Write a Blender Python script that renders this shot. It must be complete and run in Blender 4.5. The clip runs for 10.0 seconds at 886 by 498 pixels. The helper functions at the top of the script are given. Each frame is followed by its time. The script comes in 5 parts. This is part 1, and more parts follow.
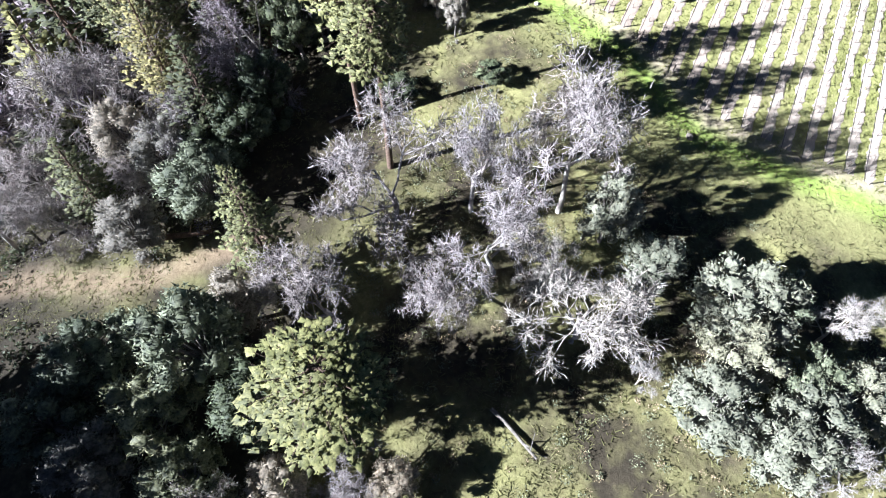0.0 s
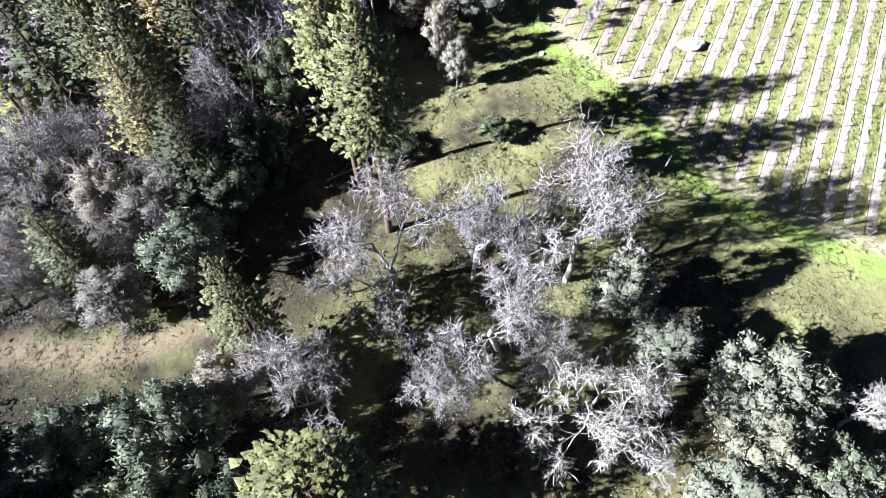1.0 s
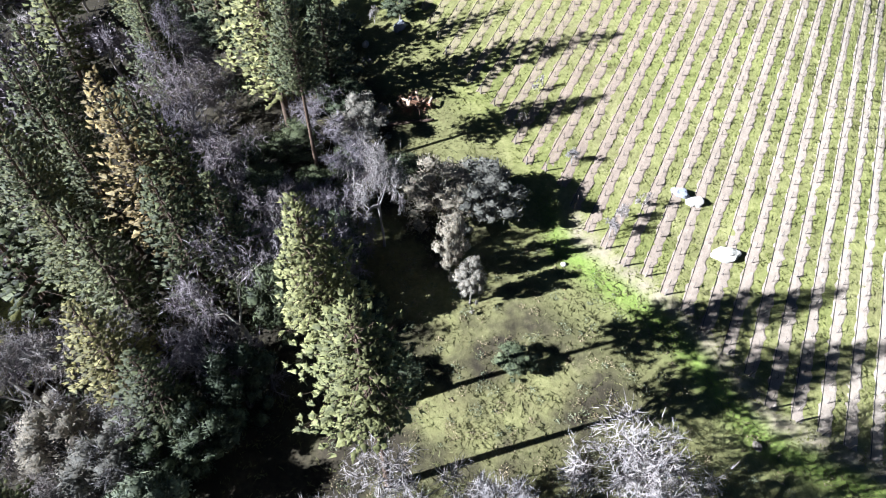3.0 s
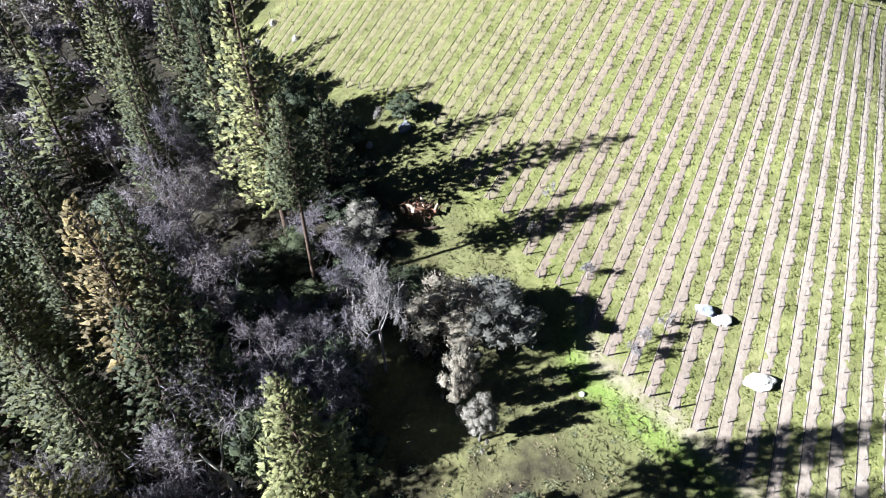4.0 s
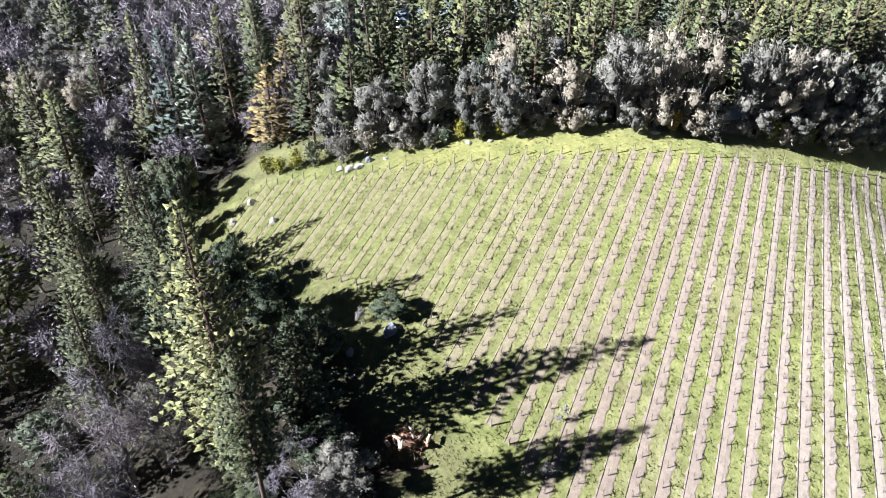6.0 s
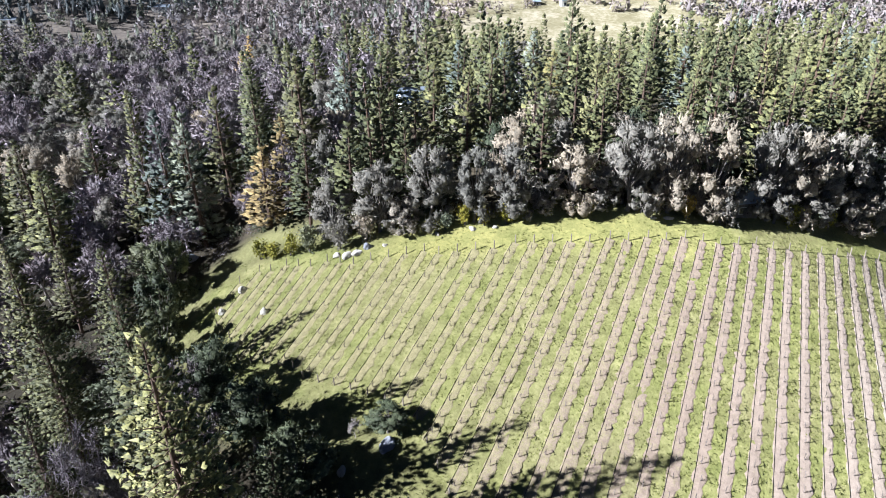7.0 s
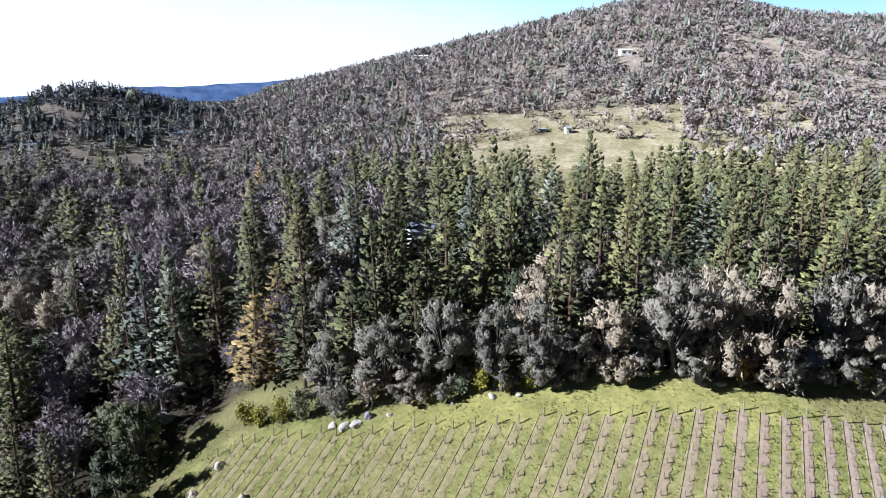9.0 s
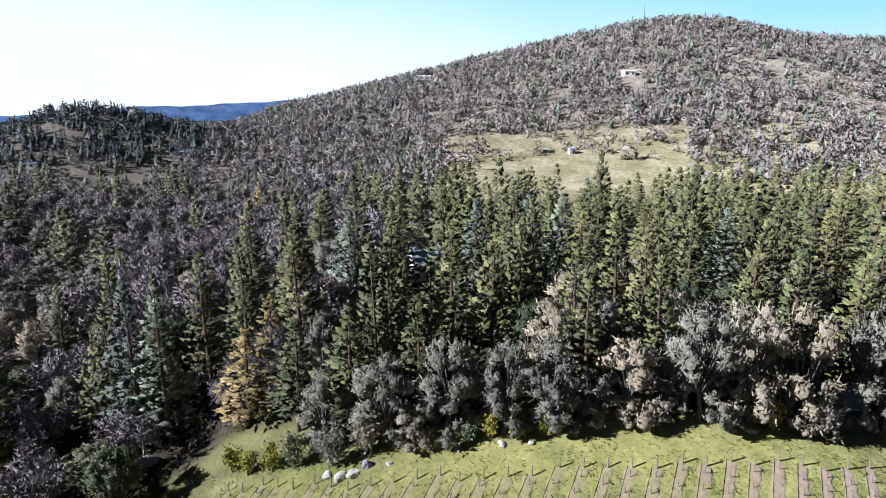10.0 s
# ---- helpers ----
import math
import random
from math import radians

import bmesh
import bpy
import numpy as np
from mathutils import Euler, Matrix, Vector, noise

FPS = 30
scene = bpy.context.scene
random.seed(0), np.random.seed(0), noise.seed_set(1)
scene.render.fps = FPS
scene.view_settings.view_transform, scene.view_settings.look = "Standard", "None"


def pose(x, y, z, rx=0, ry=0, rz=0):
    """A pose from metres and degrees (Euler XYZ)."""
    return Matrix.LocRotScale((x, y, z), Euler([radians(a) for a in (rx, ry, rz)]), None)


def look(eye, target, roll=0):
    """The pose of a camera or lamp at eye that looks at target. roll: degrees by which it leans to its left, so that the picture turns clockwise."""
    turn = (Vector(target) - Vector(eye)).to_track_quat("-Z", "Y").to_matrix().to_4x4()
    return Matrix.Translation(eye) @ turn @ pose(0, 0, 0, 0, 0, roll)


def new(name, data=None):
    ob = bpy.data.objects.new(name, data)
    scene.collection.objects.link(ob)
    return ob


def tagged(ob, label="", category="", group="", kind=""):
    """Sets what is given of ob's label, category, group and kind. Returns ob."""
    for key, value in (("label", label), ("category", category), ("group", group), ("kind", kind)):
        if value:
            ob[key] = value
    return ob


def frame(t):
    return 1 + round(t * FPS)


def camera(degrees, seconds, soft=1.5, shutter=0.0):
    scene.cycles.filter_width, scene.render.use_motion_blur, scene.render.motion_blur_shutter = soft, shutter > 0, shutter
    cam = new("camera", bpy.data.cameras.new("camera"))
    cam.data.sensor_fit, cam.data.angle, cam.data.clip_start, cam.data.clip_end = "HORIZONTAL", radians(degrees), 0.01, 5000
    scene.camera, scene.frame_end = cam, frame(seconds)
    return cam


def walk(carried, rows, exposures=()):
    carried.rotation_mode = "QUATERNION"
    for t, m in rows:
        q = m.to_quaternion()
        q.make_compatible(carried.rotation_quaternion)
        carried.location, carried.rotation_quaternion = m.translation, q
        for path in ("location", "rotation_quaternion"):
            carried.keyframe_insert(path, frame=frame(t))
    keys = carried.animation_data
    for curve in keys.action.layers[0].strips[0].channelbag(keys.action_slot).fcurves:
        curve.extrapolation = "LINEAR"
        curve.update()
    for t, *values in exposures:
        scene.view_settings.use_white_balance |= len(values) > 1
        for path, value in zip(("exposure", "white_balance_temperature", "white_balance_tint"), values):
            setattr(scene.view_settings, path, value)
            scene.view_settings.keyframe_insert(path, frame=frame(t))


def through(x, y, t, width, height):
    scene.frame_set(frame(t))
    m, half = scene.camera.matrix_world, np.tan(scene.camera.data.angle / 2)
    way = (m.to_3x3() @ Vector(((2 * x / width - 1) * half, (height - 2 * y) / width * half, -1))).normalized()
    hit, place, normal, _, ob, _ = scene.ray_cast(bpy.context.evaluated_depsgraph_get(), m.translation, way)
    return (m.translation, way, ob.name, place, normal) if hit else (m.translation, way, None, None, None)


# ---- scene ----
# ---------------------------------------------------------------- camera
cam = camera(73.0, 10.0, soft=1.05)
ROWS = [  # seconds, place, turn
    (0.0, -0.00, 0.00, 53.59, 29.98, 0.57, 0.11),
    (0.5, -0.10, 3.43, 53.77, 30.08, 0.51, 0.14),
    (1.0, -0.07, 6.86, 54.01, 30.58, 0.53, 0.26),
    (1.5, -0.31, 10.45, 54.30, 31.96, 0.40, 0.22),
    (2.0, -0.57, 13.93, 54.40, 34.59, 0.26, 0.36),
    (2.5, -0.73, 17.39, 54.44, 37.76, 0.18, 0.92),
    (4.0, -1.47, 28.48, 55.09, 47.03, 0.22, 1.71),
    (4.5, -1.93, 32.17, 55.32, 50.08, 0.05, 1.64),
    (5.0, -2.21, 35.78, 55.67, 53.10, 0.07, 1.33),
    (5.5, -2.31, 39.40, 56.21, 56.05, 0.23, 0.68),
    (6.0, -2.27, 42.88, 56.86, 58.94, 0.28, 0.22),
    (7.5, -2.57, 53.39, 58.83, 67.36, 0.31, 0.58),
    (8.0, -2.97, 56.35, 59.43, 70.06, 0.27, 0.77),
    (8.5, -3.21, 59.65, 59.95, 72.82, 0.26, 1.01),
    (9.0, -3.67, 62.84, 60.10, 75.38, 0.16, 1.03),
    (9.5, -3.98, 65.90, 60.03, 76.86, 0.08, 1.15),
    (10.0, -4.30, 69.00, 60.19, 77.20, -0.00, 1.22),
]
walk(cam, [(t, pose(*place)) for t, *place in ROWS], exposures=((0.0, 2.34, 5450, 12), (2.5, 2.05, 5450, 9), (4.5, 1.95, 5500, 8), (6.0, 1.92, 5550, 10), (8.0, 1.55, 5600, 12), (10.0, 1.2, 5680, 11)))

# ---------------------------------------------------------------- light
SUN_AZ, SUN_EL = 18.0, 28.5  # degrees: the way the shadows fall, anticlockwise from +x; height of the sun
world = bpy.data.worlds.new("world")
scene.world = world
world.use_nodes = True
wt = world.node_tree
sky = wt.nodes.new("ShaderNodeTexSky")
sky.sky_type = "NISHITA"
sky.sun_disc = False
sky.sun_elevation = radians(SUN_EL)
sky.sun_rotation = radians(-(SUN_AZ + 90.0))
sky.altitude = 1500.0
sky.air_density, sky.dust_density, sky.ozone_density = 0.22, 0.1, 1.0
wt.links.new(sky.outputs[0], wt.nodes["Background"].inputs[0])
wt.nodes["Background"].inputs[1].default_value = 0.018
sun = new("sun", bpy.data.lights.new("sun", "SUN"))
sun.data.energy, sun.data.angle, sun.data.color = 5.0, radians(0.53), (1.0, 0.965, 0.90)
ca, ce = math.cos(radians(SUN_AZ)), math.cos(radians(SUN_EL))
sa, se = math.sin(radians(SUN_AZ)), math.sin(radians(SUN_EL))
sun.matrix_world = look((0, 0, 100), (ca * ce, sa * ce, 100 - se))


# ---------------------------------------------------------------- materials
def nodes_of(name, rough=0.8):
    m = bpy.data.materials.new(name)
    m.use_nodes = True
    nt = m.node_tree
    b = nt.nodes["Principled BSDF"]
    b.inputs["Roughness"].default_value = rough
    b.inputs["Specular IOR Level"].default_value = 0.2
    b.inputs["Diffuse Roughness"].default_value = 1.0
    return m, nt, b


def ramp_of(nt, fac, stops):
    r = nt.nodes.new("ShaderNodeValToRGB")
    els = r.color_ramp.elements
    while len(els) < len(stops):
        els.new(0.5)
    for e, (p, c) in zip(els, stops):
        e.position, e.color = p, (*c, 1)
    nt.links.new(fac, r.inputs[0])
    return r.outputs[0]


def noise_of(nt, scale, detail=4.0, rough=0.55, coord=None):
    n = nt.nodes.new("ShaderNodeTexNoise")
    n.inputs["Scale"].default_value = scale
    n.inputs["Detail"].default_value = detail
    n.inputs["Roughness"].default_value = rough
    if coord is None:
        coord = nt.nodes.new("ShaderNodeNewGeometry").outputs["Position"]
    nt.links.new(coord, n.inputs["Vector"])
    return n.outputs["Fac"]


def mix_of(nt, fac, a, b, mode="MIX"):
    m = nt.nodes.new("ShaderNodeMix")
    m.data_type, m.blend_type = "RGBA", mode
    for value, slot in ((fac, 0), (a, 6), (b, 7)):
        if isinstance(value, (int, float)):
            m.inputs[slot].default_value = value
        elif isinstance(value, tuple):
            m.inputs[slot].default_value = (*value, 1)
        else:
            nt.links.new(value, m.inputs[slot])
    return m.outputs[2]


def bump_of(nt, b, height, strength, distance):
    n = nt.nodes.new("ShaderNodeBump")
    n.inputs["Strength"].default_value = strength
    n.inputs["Distance"].default_value = distance
    nt.links.new(height, n.inputs["Height"])
    nt.links.new(n.outputs[0], b.inputs["Normal"])


def foliage(name, dark, mid, light, patch=0.5, through=0.10):
    """Leaves: each one its own shade, drifting from clump to clump and from tree to tree; light passes through a little."""
    m, nt, b = nodes_of(name, 0.65)
    geo = nt.nodes.new("ShaderNodeNewGeometry")
    info = nt.nodes.new("ShaderNodeObjectInfo")
    shade = ramp_of(nt, geo.outputs["Random Per Island"], ((0.0, dark), (0.5, mid), (1.0, light)))
    drift = noise_of(nt, patch, 3.0, 0.6, geo.outputs["Position"])
    if patch > 0.3:
        drift = ramp_of(nt, drift, ((0.38, (0.06, 0.06, 0.06)), (0.68, (0.72, 0.72, 0.72))))
    shade = mix_of(nt, drift, shade, light if patch > 0.3 else mid)
    tone = ramp_of(nt, info.outputs["Random"], ((0.0, (0.62, 0.65, 0.66)), (0.5, (0.95, 0.95, 0.95)), (1.0, (1.25, 1.16, 1.02))))
    shade = mix_of(nt, 1.0, shade, tone, "MULTIPLY")
    tufts = noise_of(nt, 3.6, 3.0, 0.7, geo.outputs["Position"])
    if patch > 0.3:
        shade = mix_of(nt, 1.0, shade, ramp_of(nt, tufts, ((0.36, (0.62, 0.64, 0.65)), (0.50, (1.05, 1.06, 1.06)), (0.66, (1.45, 1.42, 1.36)))), "MULTIPLY")
    nt.links.new(shade, b.inputs["Base Color"])
    t = nt.nodes.new("ShaderNodeBsdfTranslucent")
    nt.links.new(shade, t.inputs[0])
    x = nt.nodes.new("ShaderNodeMixShader")
    x.inputs[0].default_value = through
    nt.links.new(b.outputs[0], x.inputs[1])
    nt.links.new(t.outputs[0], x.inputs[2])
    nt.links.new(x.outputs[0], nt.nodes["Material Output"].inputs[0])
    return m


def bark(name, dark, light, scale=3.0):
    m, nt, b = nodes_of(name, 0.9)
    f = noise_of(nt, scale, 6.0, 0.65)
    c = ramp_of(nt, f, ((0.3, dark), (0.7, light)))
    info = nt.nodes.new("ShaderNodeObjectInfo")
    tone = ramp_of(nt, info.outputs["Random"], ((0.0, (0.82, 0.82, 0.86)), (1.0, (1.12, 1.08, 1.05))))
    nt.links.new(mix_of(nt, 1.0, c, tone, "MULTIPLY"), b.inputs["Base Color"])
    bump_of(nt, b, noise_of(nt, scale * 5, 4.0, 0.7), 0.5, 0.05)
    return m


def plain(name, c1, c2, scale=2.0, rough=0.85, metal=0.0, bump=0.3):
    m, nt, b = nodes_of(name, rough)
    b.inputs["Metallic"].default_value = metal
    f = mix_of(nt, 0.5, noise_of(nt, scale, 5.0, 0.6), noise_of(nt, scale * 7, 3.0, 0.6))
    nt.links.new(ramp_of(nt, f, ((0.3, c1), (0.7, c2))), b.inputs["Base Color"])
    if bump:
        bump_of(nt, b, noise_of(nt, scale * 6, 4.0, 0.6), bump, 0.04)
    return m


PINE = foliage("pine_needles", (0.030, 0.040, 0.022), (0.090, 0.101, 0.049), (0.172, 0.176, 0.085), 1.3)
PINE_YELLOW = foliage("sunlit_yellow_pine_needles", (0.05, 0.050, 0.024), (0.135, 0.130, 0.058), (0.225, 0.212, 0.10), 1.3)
# brighter copy of the pine needles, with sunlight put into the colour
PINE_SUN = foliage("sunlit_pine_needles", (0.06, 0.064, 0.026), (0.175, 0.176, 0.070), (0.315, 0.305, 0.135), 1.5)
PINE_BROWN = foliage("dying_pine_needles", (0.11, 0.075, 0.032), (0.29, 0.205, 0.085), (0.46, 0.345, 0.16), 1.3)
PINE_ROUND = foliage("green_pine_needles", (0.045, 0.055, 0.024), (0.132, 0.146, 0.062), (0.25, 0.252, 0.115), 1.5)
PINE_GREY = foliage("grey_pine_needles", (0.05, 0.064, 0.052), (0.115, 0.138, 0.115), (0.24, 0.27, 0.235), 1.1)
OAK = foliage("evergreen_oak_leaves", (0.040, 0.052, 0.030), (0.115, 0.13, 0.085), (0.27, 0.29, 0.20), 1.2)
OAK_GREY = foliage("grey_oak_leaves", (0.18, 0.164, 0.14), (0.285, 0.259, 0.224), (0.385, 0.352, 0.31), 1.2, 0.35)
OAK_PALE = foliage("pale_oak_leaves", (0.105, 0.11, 0.078), (0.175, 0.178, 0.128), (0.27, 0.268, 0.205), 1.2)
# hill twigs lightened and blued to carry aerial haze in their colour
HILL_OAK = foliage("hazed_hill_oak_twigs", (0.14, 0.124, 0.132), (0.25, 0.224, 0.235), (0.365, 0.335, 0.34), 0.02)
# knoll leaves tinted blue-grey: the haze of distance is in this colour
KNOLL = foliage("hazed_knoll_leaves", (0.045, 0.055, 0.06), (0.085, 0.10, 0.108), (0.15, 0.165, 0.17), 0.02)
# darker copy of the oak leaves: shade is put into their colour
OAK_DARK = foliage("shade_dark_oak_leaves", (0.025, 0.034, 0.022), (0.060, 0.075, 0.045), (0.13, 0.15, 0.09))
SHRUB_YELLOW = foliage("yellow_green_shrub_leaves", (0.08, 0.09, 0.015), (0.22, 0.22, 0.035), (0.40, 0.36, 0.07))
SHRUB_DRY = foliage("dry_brush", (0.10, 0.075, 0.045), (0.22, 0.17, 0.11), (0.38, 0.31, 0.21))
SHRUB_ORANGE = foliage("orange_shrub_leaves", (0.13, 0.09, 0.025), (0.28, 0.20, 0.05), (0.42, 0.33, 0.10))
TWIG = bark("lichen_grey_twigs", (0.21, 0.187, 0.182), (0.44, 0.405, 0.395), 0.7)
TWIG_PALE = bark("pale_lichen_twigs", (0.27, 0.25, 0.225), (0.48, 0.45, 0.415), 0.7)
# mauve-grey twigs, darkened so that the wood's shade is in their tone
TWIG_DUSK = bark("shade_toned_mauve_twigs", (0.165, 0.144, 0.158), (0.35, 0.31, 0.335), 0.7)
# paler twigs for the distant oaks: haze is put into the colour
TWIG_HAZE = bark("hazed_mauve_twigs", (0.23, 0.205, 0.222), (0.45, 0.405, 0.432), 0.7)
BARK_PINE = bark("pine_bark", (0.06, 0.04, 0.03), (0.17, 0.12, 0.09), 4.0)
BARK_OAK = bark("oak_bark", (0.10, 0.09, 0.08), (0.26, 0.24, 0.22), 4.0)
ROCK = plain("pale_granite", (0.30, 0.28, 0.25), (0.62, 0.59, 0.54), 1.6)
ROCK_GREY = plain("grey_blue_granite", (0.16, 0.17, 0.21), (0.36, 0.37, 0.42), 1.2)
VINE = bark("vine_wood", (0.09, 0.075, 0.065), (0.22, 0.185, 0.16), 6.0)
STAKE = plain("weathered_steel_stake", (0.10, 0.09, 0.085), (0.22, 0.20, 0.19), 5.0, 0.6, 0.4, 0)
POST = plain("weathered_wooden_post", (0.12, 0.10, 0.085), (0.27, 0.23, 0.20), 5.0)
HOSE = plain("black_hose_and_edge_shade", (0.02, 0.02, 0.02), (0.05, 0.05, 0.05), 3.0, 0.5, 0, 0)
BRUSH = plain("rust_brown_dead_brush", (0.16, 0.075, 0.045), (0.42, 0.24, 0.16), 1.2)
WOOD_PALE = plain("cut_pale_wood", (0.45, 0.33, 0.24), (0.68, 0.54, 0.42), 2.0)
HOUSE_WHITE = plain("white_house_paint", (0.72, 0.71, 0.68), (0.84, 0.83, 0.80), 0.8, 0.7, 0, 0)
ROOF_BLUE = plain("blue_grey_metal_roof", (0.30, 0.36, 0.45), (0.48, 0.54, 0.62), 0.8, 0.4, 0.3, 0)
GLASS_DARK = plain("dark_window_glass", (0.02, 0.025, 0.03), (0.05, 0.055, 0.06), 1.0, 0.1, 0, 0)


def soil_material():
    """Bare soil: brown and cloddy at one end of the slope, paler at the other."""
    m, nt, b = nodes_of("bare_vineyard_soil", 0.95)
    pos = nt.nodes.new("ShaderNodeNewGeometry").outputs["Position"]
    xyz = nt.nodes.new("ShaderNodeSeparateXYZ")
    nt.links.new(pos, xyz.inputs[0])
    mr = nt.nodes.new("ShaderNodeMapRange")
    mr.inputs["From Min"].default_value, mr.inputs["From Max"].default_value = -24.0, 34.0
    slope = nt.nodes.new("ShaderNodeMath")
    slope.operation = "MULTIPLY_ADD"
    nt.links.new(xyz.outputs["Y"], slope.inputs[0])
    slope.inputs[1].default_value = -0.45
    nt.links.new(xyz.outputs["X"], slope.inputs[2])
    nt.links.new(slope.outputs[0], mr.inputs["Value"])
    f = mix_of(nt, 0.5, noise_of(nt, 1.4, 5, 0.65, pos), noise_of(nt, 9.0, 3, 0.6, pos))
    brown = ramp_of(nt, f, ((0.3, (0.17, 0.128, 0.098)), (0.7, (0.34, 0.265, 0.215))))
    pale = ramp_of(nt, f, ((0.3, (0.265, 0.222, 0.185)), (0.7, (0.47, 0.41, 0.35))))
    mw = nt.nodes.new("ShaderNodeMapRange")
    mw.inputs["From Min"].default_value, mw.inputs["From Max"].default_value = -62.0, -8.0
    mw.inputs["To Min"].default_value, mw.inputs["To Max"].default_value = 0.42, -0.02
    nt.links.new(slope.outputs[0], mw.inputs["Value"])
    add = nt.nodes.new("ShaderNodeMath")
    nt.links.new(mw.outputs[0], add.inputs[0])
    nt.links.new(mix_of(nt, 0.5, noise_of(nt, 1.1, 4, 0.7, pos), noise_of(nt, 4.0, 3, 0.6, pos)), add.inputs[1])
    weedy = ramp_of(nt, add.outputs[0], ((0.60, (0, 0, 0)), (0.84, (0.62, 0.62, 0.62))))
    weeds = ramp_of(nt, f, ((0.3, (0.145, 0.15, 0.05)), (0.7, (0.37, 0.345, 0.15))))
    nt.links.new(mix_of(nt, weedy, mix_of(nt, mr.outputs[0], brown, pale), weeds), b.inputs["Base Color"])
    bump_of(nt, b, noise_of(nt, 7.0, 4, 0.6, pos), 0.5, 0.06)
    return m


SOIL = soil_material()

# ---------------------------------------------------------------- the lie of the land
def smooth(a, b, v):
    s = np.clip((v - a) / (b - a), 0, 1)
    return s * s * (3 - 2 * s)


def land(x, y):
    """The ground's height: the vineyard knoll, the wooded hollow beside it, the plain behind, the two hills."""
    x, y = np.asarray(x, float), np.asarray(y, float)
    u, v = np.clip(x, -45, 80) / 100, np.clip(y, -10, 135 + 0.38 * np.clip(x - 38, 0, 40) + 0.35 * np.clip(-15 - x, 0, 30)) / 100
    z = 1.64 - 3.83 * u + 3.07 * v - 13.14 * u * u + 13.1 * u * v + 4.43 * v * v - 24.42 * u * u * v + 3.94 * v**3
    z = z - np.clip((-45 - x) * 0.10, 0, 9) - np.clip((x - 80) * 0.05, 0, 6)
    wood = np.clip(25 + 0.18 * np.minimum(0, x + 25), -6, 25) - np.clip((x - 50) * 0.06, 0, 9)
    late = 0.6 * np.clip(-30 - x, 0, 45)
    b = smooth(134 + late, 172 + late, y)
    z = z * (1 - b) + wood * b
    b = smooth(185, 330, y)
    z = z * (1 - b) + 12 * b
    d = 230 - x
    crest = 159 - 0.235 * (np.sqrt(d * d + 1600) + d) / 2 - 20 * smooth(285, 400, x) - 0.06 * np.clip(x - 390, 0, 900)
    crest = np.maximum(crest, 8)
    z = z + crest * smooth(395, 880, y) * (1 - 0.7 * smooth(900, 1600, y)) * smooth(-370, -200, x)
    z = z + 46 * np.exp(-(((x + 314) / 86) ** 2) - (((y - 565) / 75) ** 2))
    near = np.exp(-((np.hypot(x, y - 70) / 160) ** 2))
    return z + 0.10 * np.sin(x * 0.37 + 1.1) * np.sin(y * 0.31) * near


# outline of the vineyard, anticlockwise
VINEYARD = [(12.5, 64.3), (19.2, 58.3), (22.4, 55.4), (28.6, 45.4), (33, 43.3), (40, 40.6), (60, 34), (95, 50), (112, 130), (88, 148),
            (62.4, 138.2), (55.3, 135.6), (45.3, 133.2), (36.4, 131.6), (28.1, 130.6), (20, 129.6), (9.3, 128.9), (-1.4, 128.8),
            (-15.6, 130.3), (-33, 136), (-41, 132.5), (-36, 123), (-31, 116), (-20, 109.5), (-6.4, 101.5), (-2.7, 92.5), (1, 86), (4, 81), (6, 74.7), (11.4, 70.5)]
VX, VY = np.array(VINEYARD).T


def gap(x, y):
    """How far points lie outside the vineyard's outline (negative inside)."""
    x, y = np.asarray(x, float), np.asarray(y, float)
    best, odd = np.full(x.shape, 1e9), np.zeros(x.shape, bool)
    for i in range(len(VINEYARD)):
        x1, y1, x2, y2 = VX[i - 1], VY[i - 1], VX[i], VY[i]
        dx, dy = x2 - x1, y2 - y1
        s = np.clip(((x - x1) * dx + (y - y1) * dy) / (dx * dx + dy * dy), 0, 1)
        best = np.minimum(best, np.hypot(x - x1 - s * dx, y - y1 - s * dy))
        odd ^= ((y1 > y) != (y2 > y)) & (x < dx * (y - y1) / (dy + 1e-9) + x1)
    return np.where(odd, -best, best)


